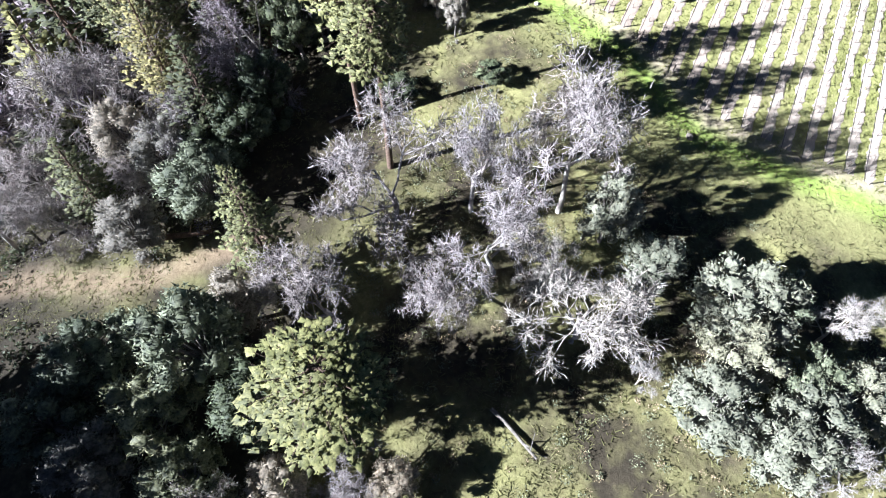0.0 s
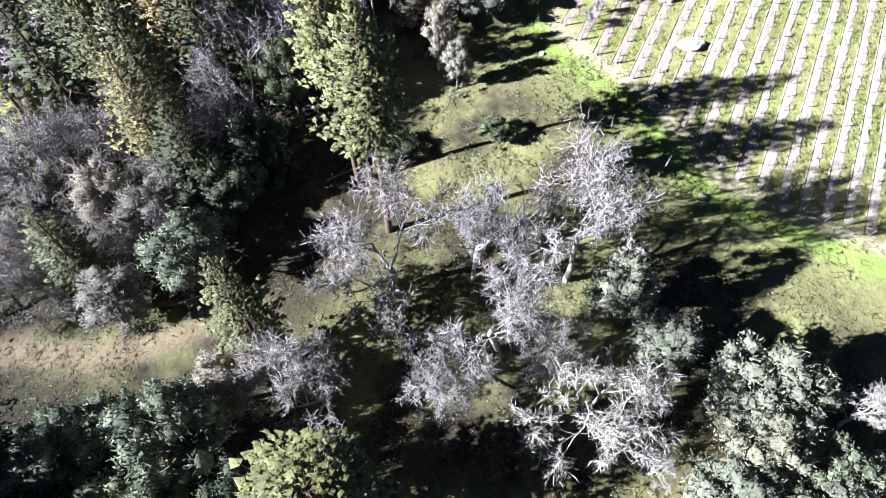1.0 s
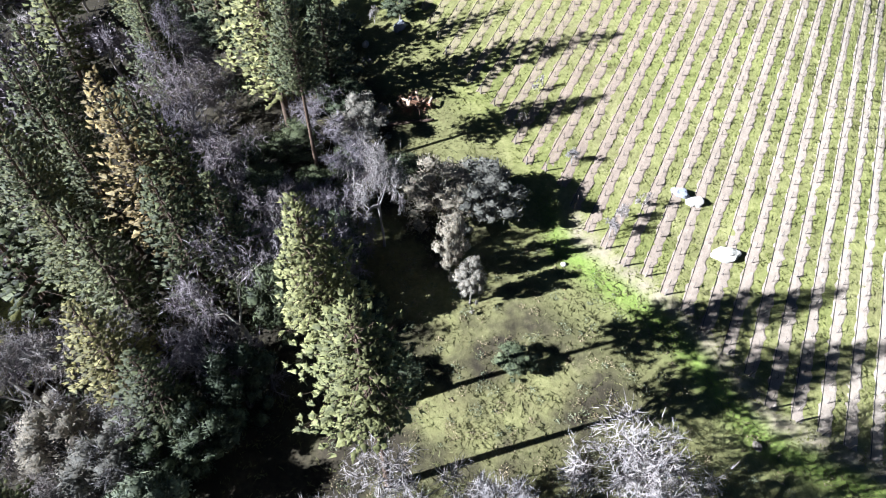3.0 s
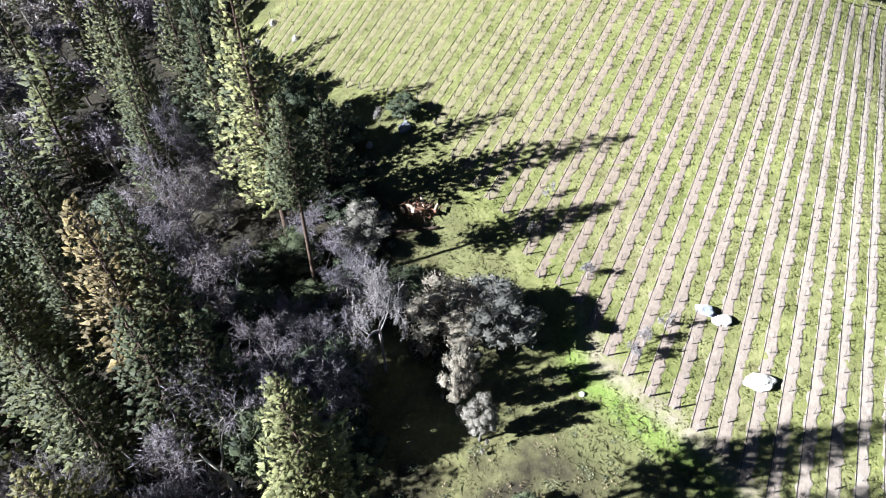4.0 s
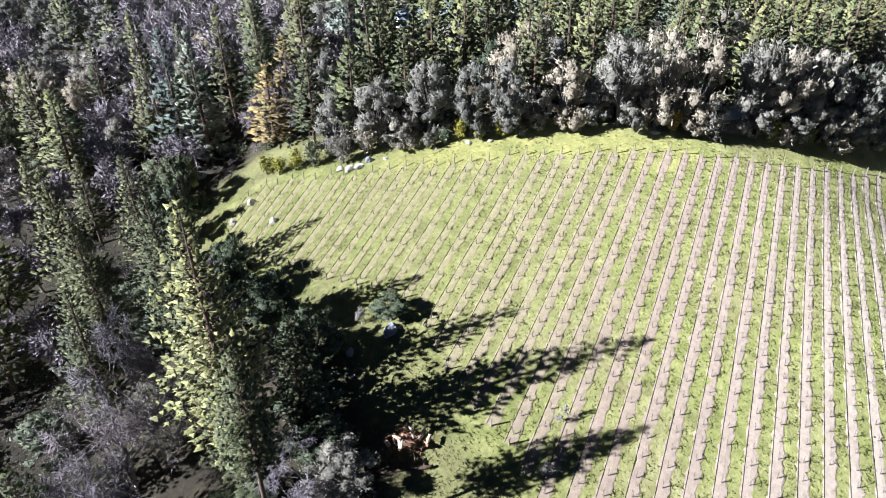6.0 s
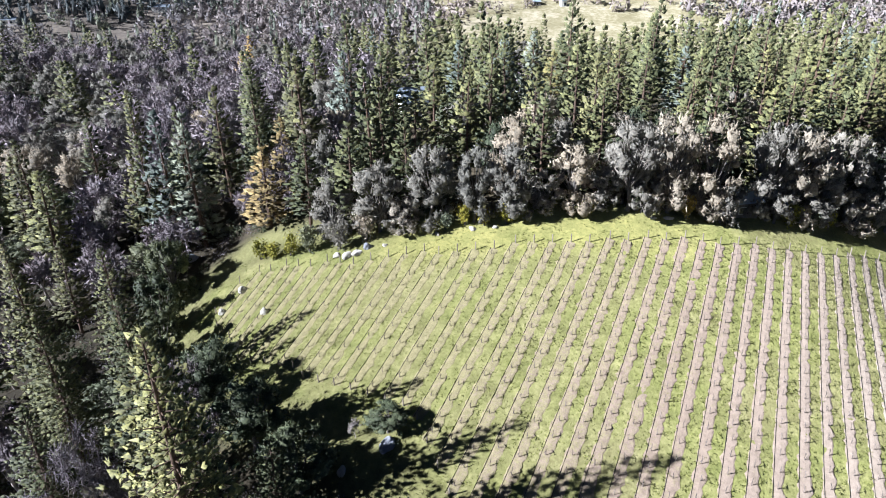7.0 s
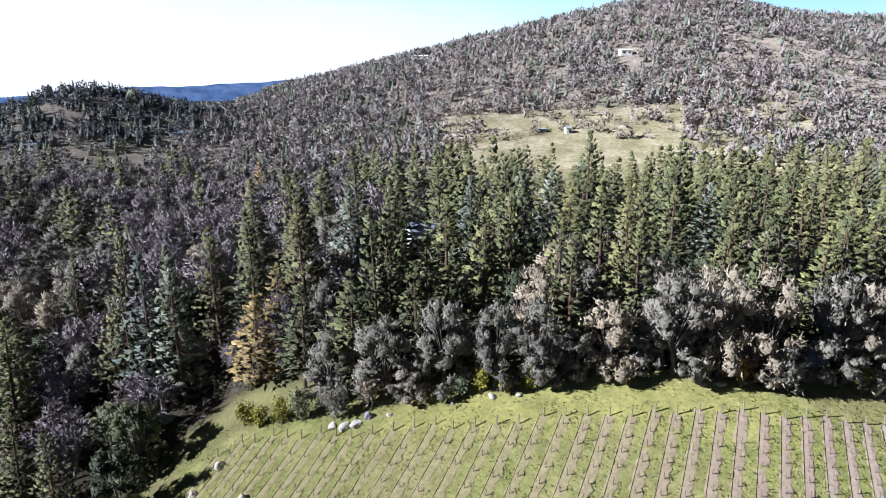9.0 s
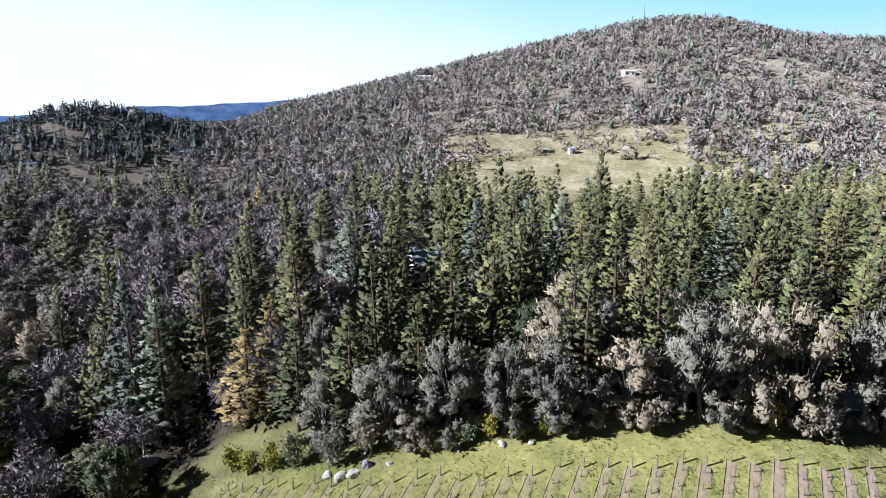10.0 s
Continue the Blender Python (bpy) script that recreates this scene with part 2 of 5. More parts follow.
# ---------------------------------------------------------------- mesh helpers
class Bag:
    """Collects points and faces of one mesh."""

    def __init__(self):
        self.v, self.f, self.n, self.out = [], [], 0, []

    def add(self, v, f, out=None):
        """Points, faces and, for rounded masses of leaves, the way that each point faces."""
        v = np.asarray(v, float)
        self.v.append(v)
        self.out.append(np.zeros_like(v) if out is None else out)
        self.f.extend([[i + self.n for i in q] for q in f])
        self.n += len(v)

    def tube(self, pts, radii, n=4, cap=False):
        pts = np.asarray(pts, float)
        radii = np.asarray(radii, float)
        way = np.gradient(pts, axis=0)
        way /= np.linalg.norm(way, axis=1, keepdims=True) + 1e-9
        side = np.cross(way, (0.31, 0.17, 0.93))
        side /= np.linalg.norm(side, axis=1, keepdims=True) + 1e-9
        other = np.cross(way, side)
        a = np.arange(n) * 2 * math.pi / n
        ring = side[:, None] * np.cos(a)[None, :, None] + other[:, None] * np.sin(a)[None, :, None]
        v = pts[:, None] + ring * radii[:, None, None]
        f = [(i * n + j, i * n + (j + 1) % n, (i + 1) * n + (j + 1) % n, (i + 1) * n + j) for i in range(len(pts) - 1) for j in range(n)]
        self.add(v.reshape(-1, 3), f)
        if cap:
            self.f.append([self.n - n + j for j in range(n)])

    def blades(self, base, tip, width, out=None):
        """Many thin three-cornered leaves, from base to tip; out: the way that each one's mass faces."""
        way = tip - base
        side = np.cross(way, RNG.normal(size=way.shape))
        side *= (np.asarray(width) / (np.linalg.norm(side, axis=1) + 1e-9))[:, None] * 0.5
        if out is not None:
            side *= np.where(np.sum(np.cross(side, way) * out, 1) < 0, -1.0, 1.0)[:, None]
        v = np.stack([base - side, base + side, tip], 1).reshape(-1, 3)
        self.add(v, np.arange(len(v)).reshape(-1, 3), None if out is None else np.repeat(out, 3, 0))

    def tufts(self, at, size, out, long=1.0):
        """Many small ragged tufts of eight faces each, drawn out along the way that they face."""
        m = len(at)
        a = np.cross(out, RNG.normal(size=(m, 3)) * 0.35 + (0, 0, 1))
        a /= np.linalg.norm(a, axis=1, keepdims=True) + 1e-9
        b = np.cross(out, a)
        k = (np.asarray(size) * RNG.uniform(0.7, 1.3, m))[:, None]
        corners = np.stack([out * long, a, b * 0.5, -a, -b * 0.5, -out * 0.8], 1) * RNG.uniform(0.65, 1.35, (m, 6, 1))
        v = at[:, None] + corners * k[:, None]
        n = corners / np.linalg.norm(corners, axis=2, keepdims=True) * 0.5 + out[:, None] * 0.8
        n /= np.linalg.norm(n, axis=2, keepdims=True)
        f = np.array([(0, 1, 2), (0, 2, 3), (0, 3, 4), (0, 4, 1), (5, 2, 1), (5, 3, 2), (5, 4, 3), (5, 1, 4)])
        self.add(v.reshape(-1, 3), (f[None] + 6 * np.arange(m)[:, None, None]).reshape(-1, 3), n.reshape(-1, 3))

    def leaves(self, at, size):
        """Many small leaf sprays of four corners, turned every way."""
        n = len(at)
        a = RNG.normal(size=(n, 3))
        a /= np.linalg.norm(a, axis=1, keepdims=True)
        b = np.cross(a, RNG.normal(size=(n, 3)))
        b /= np.linalg.norm(b, axis=1, keepdims=True)
        s = (np.asarray(size) * RNG.uniform(0.6, 1.3, n))[:, None]
        v = np.stack([at - a * s, at - b * s * 0.55, at + a * s, at + b * s * 0.55], 1).reshape(-1, 3)
        self.add(v, np.arange(len(v)).reshape(-1, 4))

    def mesh(self, name, material=None, smoothed=False):
        me = bpy.data.meshes.new(name)
        me.from_pydata(np.concatenate(self.v).tolist(), [], self.f)
        me.materials.append(material)
        out = np.concatenate(self.out)
        rounded = bool(np.any(out))
        if smoothed or rounded:
            me.polygons.foreach_set("use_smooth", [True] * len(me.polygons))
        me.update()
        if rounded:
            me.normals_split_custom_set_from_vertices(out.tolist())
            FACING[me.name] = out
        return me


FACING = {}


def unit(v):
    return v / (np.linalg.norm(v, axis=-1, keepdims=True) + 1e-9)


RNG = np.random.default_rng(7)


def part(name, mesh, parent, label="", material=None):
    ob = new(name, mesh)
    ob.parent = parent
    if material is not None:
        ob.material_slots[0].link = "OBJECT"
        ob.material_slots[0].material = material
    if label:
        tagged(ob, label)
    return ob


def root(name, at, turn=0.0, scale=(1, 1, 1), lean=(0.0, 0.0)):
    ob = new(name)
    ob.matrix_basis = Matrix.LocRotScale(at, Euler((lean[0], lean[1], turn)), scale)
    return ob


# ---------------------------------------------------------------- ground, one sheet to the horizon
def spread(lo, hi, step, far_lo, far_hi, grow):
    mid = list(np.arange(lo, hi + 0.01, step))
    a, s = [], step
    while (a[-1] if a else lo) > far_lo:
        s *= grow
        a.append((a[-1] if a else lo) - s)
    b, s = [], step
    while (b[-1] if b else hi) < far_hi:
        s *= grow
        b.append((b[-1] if b else hi) + s)
    return np.array(a[::-1] + mid + b)


gx = spread(-70, 90, 1.25, -4600, 4600, 1.085)
gy = spread(-6, 160, 1.25, -1500, 4800, 1.07)
GX, GY = np.meshgrid(gx, gy)
GZ = land(GX, GY)
near = np.exp(-((np.hypot(GX - 5, GY - 60) / 140) ** 4))
GZ = GZ + RNG.normal(size=GZ.shape) * 0.035 * near
nx, ny = len(gx), len(gy)
idx = np.arange(nx * ny).reshape(ny, nx)
quads = np.stack([idx[:-1, :-1], idx[:-1, 1:], idx[1:, 1:], idx[1:, :-1]], -1).reshape(-1, 4)
gm = bpy.data.meshes.new("ground")
gm.from_pydata(np.stack([GX, GY, GZ], -1).reshape(-1, 3).tolist(), [], quads.tolist())
gm.polygons.foreach_set("use_smooth", [True] * len(gm.polygons))
G_OUT = gap(GX, GY).ravel()
# what grows where: sward of the vineyard, mustard along its far edge, shade-darkened leaf litter under the wood, dry
# hill grass
sward = 1 - smooth(0.5, 5.0, G_OUT)
mustard = 0.8 * smooth(124, 129, GY.ravel()) * (1 - smooth(133, 137, GY.ravel())) * (1 - smooth(3.0, 6.0, G_OUT)) * smooth(-20, -5, GX.ravel()) * (1 - smooth(28, 45, GX.ravel()))
verge = (1 - smooth(6, 12, G_OUT)) * (1 - sward)
hillside = smooth(380, 460, GY.ravel())
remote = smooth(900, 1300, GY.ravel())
pasture = smooth(380, 440, GY.ravel()) * (1 - smooth(540, 600, GY.ravel())) * smooth(-90, -40, GX.ravel()) * (1 - smooth(240, 300, GX.ravel()))
low_edge = (1 - smooth(64, 74, GY.ravel())) * smooth(4, 12, GX.ravel())
lush = np.exp(-(((G_OUT - 2.2) / 1.6) ** 2)) * low_edge
headland = 0.8 * np.exp(-(((G_OUT + 0.2) / 0.9) ** 2)) * low_edge
bend = 28.0 + 0.12 * (GX.ravel() + 30) + 1.2 * np.sin(GX.ravel() * 0.25)
track = 0.7 * np.exp(-(((GY.ravel() - bend) / 1.5) ** 4)) * (1 - smooth(-20, -15, GX.ravel())) * smooth(-60, -45, GX.ravel())
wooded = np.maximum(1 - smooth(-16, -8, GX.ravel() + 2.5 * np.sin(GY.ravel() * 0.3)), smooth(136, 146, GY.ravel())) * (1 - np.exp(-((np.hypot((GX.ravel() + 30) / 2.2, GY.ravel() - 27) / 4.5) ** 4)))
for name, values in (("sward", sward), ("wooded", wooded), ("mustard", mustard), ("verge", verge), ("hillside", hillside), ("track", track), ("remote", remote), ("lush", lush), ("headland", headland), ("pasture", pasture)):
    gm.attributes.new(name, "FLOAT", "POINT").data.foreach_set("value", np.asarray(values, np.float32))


def ground_material():
    m, nt, b = nodes_of("ground", 0.95)
    pos = nt.nodes.new("ShaderNodeNewGeometry").outputs["Position"]

    def attr(name):
        a = nt.nodes.new("ShaderNodeAttribute")
        a.attribute_name = name
        return a.outputs["Fac"]

    fine, mid, broad = noise_of(nt, 2.2, 6, 0.7, pos), noise_of(nt, 0.35, 5, 0.6, pos), noise_of(nt, 0.05, 4, 0.55, pos)
    both = mix_of(nt, 0.5, fine, mid)
    green = ramp_of(nt, both, ((0.30, (0.10, 0.114, 0.034)), (0.5, (0.20, 0.207, 0.069)), (0.70, (0.335, 0.318, 0.135))))
    dry = ramp_of(nt, both, ((0.30, (0.12, 0.10, 0.045)), (0.52, (0.235, 0.22, 0.10)), (0.72, (0.38, 0.355, 0.18))))
    # leaf litter, its brown lowered further to put the wood's shade into it
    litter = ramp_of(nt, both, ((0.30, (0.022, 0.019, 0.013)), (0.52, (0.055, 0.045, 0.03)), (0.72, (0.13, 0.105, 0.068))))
    yellow = ramp_of(nt, both, ((0.30, (0.15, 0.16, 0.05)), (0.5, (0.27, 0.26, 0.09)), (0.7, (0.42, 0.38, 0.13))))
    hill = ramp_of(nt, mix_of(nt, 0.5, mid, broad), ((0.35, (0.13, 0.11, 0.095)), (0.5, (0.21, 0.18, 0.155)), (0.65, (0.32, 0.275, 0.225))))
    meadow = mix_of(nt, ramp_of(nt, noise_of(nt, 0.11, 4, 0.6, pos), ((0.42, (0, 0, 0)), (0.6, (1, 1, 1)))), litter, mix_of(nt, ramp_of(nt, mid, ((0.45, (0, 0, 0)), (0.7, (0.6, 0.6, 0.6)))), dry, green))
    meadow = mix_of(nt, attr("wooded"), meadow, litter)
    c = mix_of(nt, attr("verge"), meadow, mix_of(nt, mid, dry, mix_of(nt, 0.35, green, (0.10, 0.10, 0.05))))
    c = mix_of(nt, attr("sward"), c, mix_of(nt, ramp_of(nt, noise_of(nt, 0.09, 4, 0.6, pos), ((0.40, (0, 0, 0)), (0.65, (0.9, 0.9, 0.9)))), green, dry))
    c = mix_of(nt, attr("lush"), c, ramp_of(nt, both, ((0.3, (0.12, 0.19, 0.03)), (0.7, (0.34, 0.42, 0.10)))))
    c = mix_of(nt, attr("headland"), c, ramp_of(nt, both, ((0.3, (0.27, 0.21, 0.17)), (0.7, (0.50, 0.41, 0.34)))))
    c = mix_of(nt, attr("mustard"), c, yellow)
    c = mix_of(nt, attr("hillside"), c, hill)
    c = mix_of(nt, attr("pasture"), c, ramp_of(nt, mix_of(nt, 0.5, mid, broad), ((0.40, (0.17, 0.15, 0.085)), (0.5, (0.235, 0.21, 0.13)), (0.60, (0.34, 0.30, 0.22)))))
    c = mix_of(nt, attr("track"), c, ramp_of(nt, both, ((0.32, (0.20, 0.14, 0.09)), (0.5, (0.40, 0.30, 0.20)), (0.7, (0.52, 0.42, 0.30)))))
    # far plain: dull wood tone with the blue of haze mixed in
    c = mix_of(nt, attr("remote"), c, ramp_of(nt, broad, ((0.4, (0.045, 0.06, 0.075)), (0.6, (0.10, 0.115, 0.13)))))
    nt.links.new(c, b.inputs["Base Color"])
    bump_of(nt, b, fine, 0.7, 0.16)
    return m


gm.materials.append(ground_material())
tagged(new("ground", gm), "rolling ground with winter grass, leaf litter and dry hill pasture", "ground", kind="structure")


# ---------------------------------------------------------------- trees
def pine_meshes(name, levels, arms, tufts, size, bare=0.18, bulge=0.3, round_top=0.0, spikes=4, droop=0.10):
    """A pine 25 m high and 4 m in reach: whorls of arms that carry ragged tufts of needles, with gaps between them."""
    h, r = 25.0, 4.0
    t = Bag()
    zs = np.linspace(0, 1, 9)
    bend = np.stack([0.25 * np.sin(zs * 3 + RNG.uniform(0, 6)), 0.25 * np.sin(zs * 2.3 + RNG.uniform(0, 6)), zs * h * 0.985], 1)
    t.tube(bend, 0.34 * (1 - zs) ** 0.8 + 0.03, 7 if levels > 25 else 4)
    lop = RNG.uniform(0, 6.28)
    at, out, big = [], [], []
    for i in range(levels):
        f = bare + (1 - bare) * ((i + RNG.uniform(-0.3, 0.3)) / levels)
        f = min(max(f, bare), 0.985)
        g = (f - bare) / (1 - bare)
        reach = r * (min(1, 0.55 + g / bulge * 0.45) if g < bulge else (1 - (g - bulge) / (1 - bulge)) ** (0.92 - 0.35 * round_top))
        reach = max(reach, 0.3)
        o = np.array([np.interp(f, zs, bend[:, 0]), np.interp(f, zs, bend[:, 1]), f * h])
        k = max(3, int(arms * (0.55 + 0.45 * (1 - g)) + RNG.uniform(0, 1)))
        for a in np.arange(k) * 6.283 / k + RNG.uniform(0, 6.28):
            if RNG.random() < 0.08:
                continue
            a += RNG.normal() * 0.18
            L = reach * RNG.uniform(0.58, 1.14) * (1 + 0.16 * math.cos(a - lop))
            rise = RNG.uniform(-0.12, 0.10) - droop + 0.55 * g * g
            d = np.array([math.cos(a), math.sin(a), rise])
            end = o + d * L
            if levels > 25 and i % 2 == 0:
                t.tube([o, end], [0.055, 0.015], 3)
            n = max(1, int(tufts * L / r + RNG.uniform(0.2, 1.0)))
            s = 1 - np.arange(n) / max(n, 1) * 0.78
            p = o + (end - o) * s[:, None] + RNG.normal(size=(n, 3)) * (0.12, 0.12, 0.10) * (1 + L * 0.25)
            at.append(p)
            out.append(np.repeat(d[None] + (0, 0, 0.25 + 0.7 * g), n, 0) + RNG.normal(size=(n, 3)) * 0.22)
            big.append(np.full(n, size) * (0.75 + 0.25 * min(1, L / 2.5)))
    at.append(np.array([bend[-1] - (0, 0, q) for q in (0.1, 0.5)]))
    out.append(np.array([(0, 0, 1.0), (0.1, 0, 1.0)]))
    big.append(np.full(2, size * 0.6))
    at, out, big = np.concatenate(at), unit(np.concatenate(out)), np.concatenate(big)
    c = Bag()
    c.tufts(at, big, out, 1.5)
    j = np.repeat(np.arange(len(at)), spikes)
    q = unit(RNG.normal(size=(len(j), 3)) * 0.8 + out[j])
    c.blades(at[j] + q * big[j, None] * 0.3, at[j] + q * big[j, None] * RNG.uniform(1.2, 2.0, (len(j), 1)), big[j] * 0.42, unit(out[j] * 0.7 + q * 0.6))
    return t.mesh(name + "_trunk", BARK_PINE, True), c.mesh(name + "_crown", PINE)


def grow(t, twigs, o, d, L, rad, level, top, spread_by, droop, many=13, short=1.0):
    """One limb and all that forks from it."""
    k = 3 if level < 2 else 2
    pts = [o]
    for _ in range(k):
        d = d + RNG.normal(size=3) * 0.16
        d = d / np.linalg.norm(d)
        pts.append(pts[-1] + d * L / k)
    pts = np.array(pts)
    r1 = rad * 0.62
    if level >= 3:
        pts = pts[[0, -1]]
    t.tube(pts, np.linspace(rad, r1, len(pts)), 6 if level == 0 else 4 if level == 1 else 3)
    if level >= top:
        m = many
        n2 = many * 2
        s = RNG.uniform(0.1, 1.0, m)
        b = pts[0] + (pts[-1] - pts[0]) * s[:, None]
        q = RNG.normal(size=(m, 3)) * 0.75 + d + np.array([0, 0, droop])
        q /= np.linalg.norm(q, axis=1, keepdims=True)
        e = b + q * (L * short * RNG.uniform(0.45, 1.0, m))[:, None]
        twigs.append((b, e))
        j = RNG.integers(0, m, n2)
        b2 = b[j] + (e[j] - b[j]) * RNG.uniform(0.3, 0.95, n2)[:, None]
        q2 = RNG.normal(size=(n2, 3)) * 0.7 + q[j]
        q2 /= np.linalg.norm(q2, axis=1, keepdims=True)
        twigs.append((b2, b2 + q2 * (L * short * RNG.uniform(0.25, 0.6, n2))[:, None]))
        return
    for i in range(RNG.integers(3, 5) if level else 4):
        s = RNG.uniform(0.45, 1.0) if i else 1.0
        p = pts[0] + (pts[-1] - pts[0]) * s
        q = RNG.normal(size=3)
        q -= d * (q @ d)
        q /= np.linalg.norm(q)
        e = d * (1 - spread_by * 0.55) + q * spread_by * RNG.uniform(0.7, 1.2) + np.array([0, 0, 0.12])
        grow(t, twigs, p, e / np.linalg.norm(e), L * RNG.uniform(0.62, 0.85), r1 * RNG.uniform(0.6, 0.85), level + 1, top, spread_by, droop, many, short)


def bare_meshes(name, top=4, twig=0.055, droop=0.0, spread_by=0.75, many=13, short=1.0):
    """A leafless tree about 12 m high and 4.5 m in reach: trunk and limbs in one mesh, the twigs in another."""
    t, twigs = Bag(), []
    grow(t, twigs, np.zeros(3), np.array([RNG.normal() * 0.12, RNG.normal() * 0.12, 1.0]), 2.0, 0.15, 0, top, spread_by, droop, many, short)
    c = Bag()
    b, e = np.concatenate([w[0] for w in twigs]), np.concatenate([w[1] for w in twigs])
    hub = np.array([*b[:, :2].mean(0), np.percentile(b[:, 2], 25)])
    c.blades(b, e, np.full(len(b), twig), unit(unit(b - hub) * 0.65 + RNG.normal(size=b.shape) * 0.55 + (0, 0, 0.1)))
    return fit_size(t, c, name, 12.0, 4.5, TWIG)


def fit_size(t, c, name, h, r, material):
    """Brings the trunk and crown to the wanted height and reach."""
    v = np.concatenate(c.v)
    mid = np.array([*v[:, :2].mean(0) * 0.7, 0])
    kz = h / np.percentile(v[:, 2], 99.7)
    kr = r / np.percentile(np.hypot(*(v[:, :2] - mid[:2]).T), 96)
    tall = np.percentile(v[:, 2], 60)
    for bag in (t, c):
        bag.v = [(p - mid * np.clip(p[:, 2:] / tall, 0, 1)) * (kr, kr, kz) for p in bag.v]
    return t.mesh(name + "_trunk", BARK_OAK, True), c.mesh(name + "_crown", material)


def oak_meshes(name, clumps, each, leaf, tall=0.62, ragged=0.5, skirt=0):
    """A leafy oak about 10 m high and 4.5 m in reach: limbs that reach into clumps of small leaf sprays."""
    h, r = 10.0, 4.5
    t, c = Bag(), Bag()
    fork = np.array([RNG.normal() * 0.2, RNG.normal() * 0.2, h * 0.22])
    t.tube([(0, 0, -0.3), fork * 0.5 + RNG.normal(size=3) * 0.08, fork], [0.36, 0.28, 0.24], 6)
    at, face = [], []
    core = bmesh.new()
    bmesh.ops.create_icosphere(core, subdivisions=1, radius=1.0)
    ico, ico_f = np.array([v.co[:] for v in core.verts]), [[v.index for v in f.verts] for f in core.faces]
    core.free()
    for i in range(clumps + skirt):
        q = RNG.normal(size=3)
        q /= np.linalg.norm(q)
        q *= RNG.uniform(0.35, 1.0) ** 0.5
        p = np.array([0, 0, h * (1 - tall / 2) - 0.6]) + q * (r * 0.80, r * 0.80, h * tall * 0.43)
        if i >= clumps:
            a = RNG.uniform(0, 6.283)
            p = np.array([math.cos(a) * r * RNG.uniform(0.35, 0.8), math.sin(a) * r * RNG.uniform(0.35, 0.8), h * RNG.uniform(0.04, 0.26)])
        p[2] += RNG.normal() * 0.3
        s = RNG.uniform(0.6, 1.35) * (1.0 + ragged * 0.2 * RNG.normal())
        s = max(0.55, s)
        mid = fork + (p - fork) * 0.5 + RNG.normal(size=3) * 0.3
        if i < clumps:
            t.tube([fork, mid, p] if each > 100 else [fork, p], [0.14, 0.08, 0.025] if each > 100 else [0.12, 0.03], 3)
        c.add(p + ico * (s * 0.66) * RNG.uniform(0.7, 1.2, (12, 1)) * (1, 1, 0.8), ico_f, unit(ico * 0.7 + unit(p - (0, 0, h * 0.4)) * 0.5))
        n = int(each * s * s / 1.3)
        d = RNG.normal(size=(n, 3))
        d /= np.linalg.norm(d, axis=1, keepdims=True)
        d[:, 2] = np.where(d[:, 2] < -0.35, -d[:, 2] * 0.6, d[:, 2])
        at.append(p + d * (s * RNG.uniform(0.45, 1.08, n) ** 0.6)[:, None] * (1.0, 1.0, 0.82))
        face.append(d * 0.75 + unit(p - (0, 0, h * 0.4)) * 0.45)
    p = np.concatenate(at)
    face = unit(np.concatenate(face) + RNG.normal(size=p.shape) * 0.25)
    q = RNG.normal(size=p.shape) * 0.5 + face * 0.5 + (0, 0, 0.15)
    c.blades(p - q * leaf, p + q * leaf * 1.4, np.full(len(q), leaf * 1.0), face)
    return t.mesh(name + "_trunk", BARK_OAK, True), c.mesh(name + "_crown", OAK)


def shrub_meshes(name, n, leaf, stems=9):
    """A shrub about 2 m high and 1.5 m in reach."""
    t, c = Bag(), Bag()
    at = []
    for i in range(stems):
        a, lean = RNG.uniform(0, 6.28), RNG.uniform(0.1, 0.75)
        tip = np.array([math.cos(a) * lean * 1.4, math.sin(a) * lean * 1.4, 2.0 * (1 - 0.45 * lean * lean)])
        t.tube([(0, 0, -0.1), tip * (0.45, 0.45, 0.55), tip], [0.05, 0.035, 0.01], 3)
        k = n // stems
        s = RNG.uniform(0.35, 1.0, k)
        at.append(tip * s[:, None] * (1, 1, 1) + RNG.normal(size=(k, 3)) * 0.24)
    p = np.concatenate(at)
    p[:, 2] = np.abs(p[:, 2])
    c.leaves(p, leaf)
    return t.mesh(name + "_stem", BARK_OAK), c.mesh(name + "_crown", OAK)


PINES = [pine_meshes("pine", 50, 8, 6.0, 0.26, round_top=0.2, bulge=b, spikes=4) for b in (0.25, 0.32, 0.4, 0.3)]
TALL_PINES = [pine_meshes("tall_pine", 44, 9, 8.0, 0.24, bare=0.54, round_top=0.3, bulge=b, spikes=6) for b in (0.25, 0.35)]
ROUND_PINE = pine_meshes("round_pine", 38, 15, 8.5, 0.27, bare=0.28, bulge=0.45, round_top=1.6, droop=-0.1)
COARSE_PINES = [pine_meshes("coarse_pine", 20, 5, 1.6, 0.80, bulge=b, bare=0.1, spikes=2) for b in (0.2, 0.28, 0.14)]
FAR_PINES = [pine_meshes("far_pine", 29, 6.5, 2.6, 0.54, bulge=b, bare=s, spikes=3) for b, s in ((0.16, 0.08), (0.24, 0.14), (0.2, 0.2), (0.28, 0.1), (0.12, 0.06))]
FINE_BARES = [bare_meshes("fine_bare_oak", 4, 0.024, d, s, 20, 0.82) for d, s in ((0.0, 0.75), (-0.35, 0.9), (-0.2, 0.7), (-0.3, 0.8))]
BARES = [bare_meshes("bare_oak", 4, 0.042, d, s, 15) for d, s in ((0.0, 0.75), (-0.25, 0.85), (0.2, 0.65))]
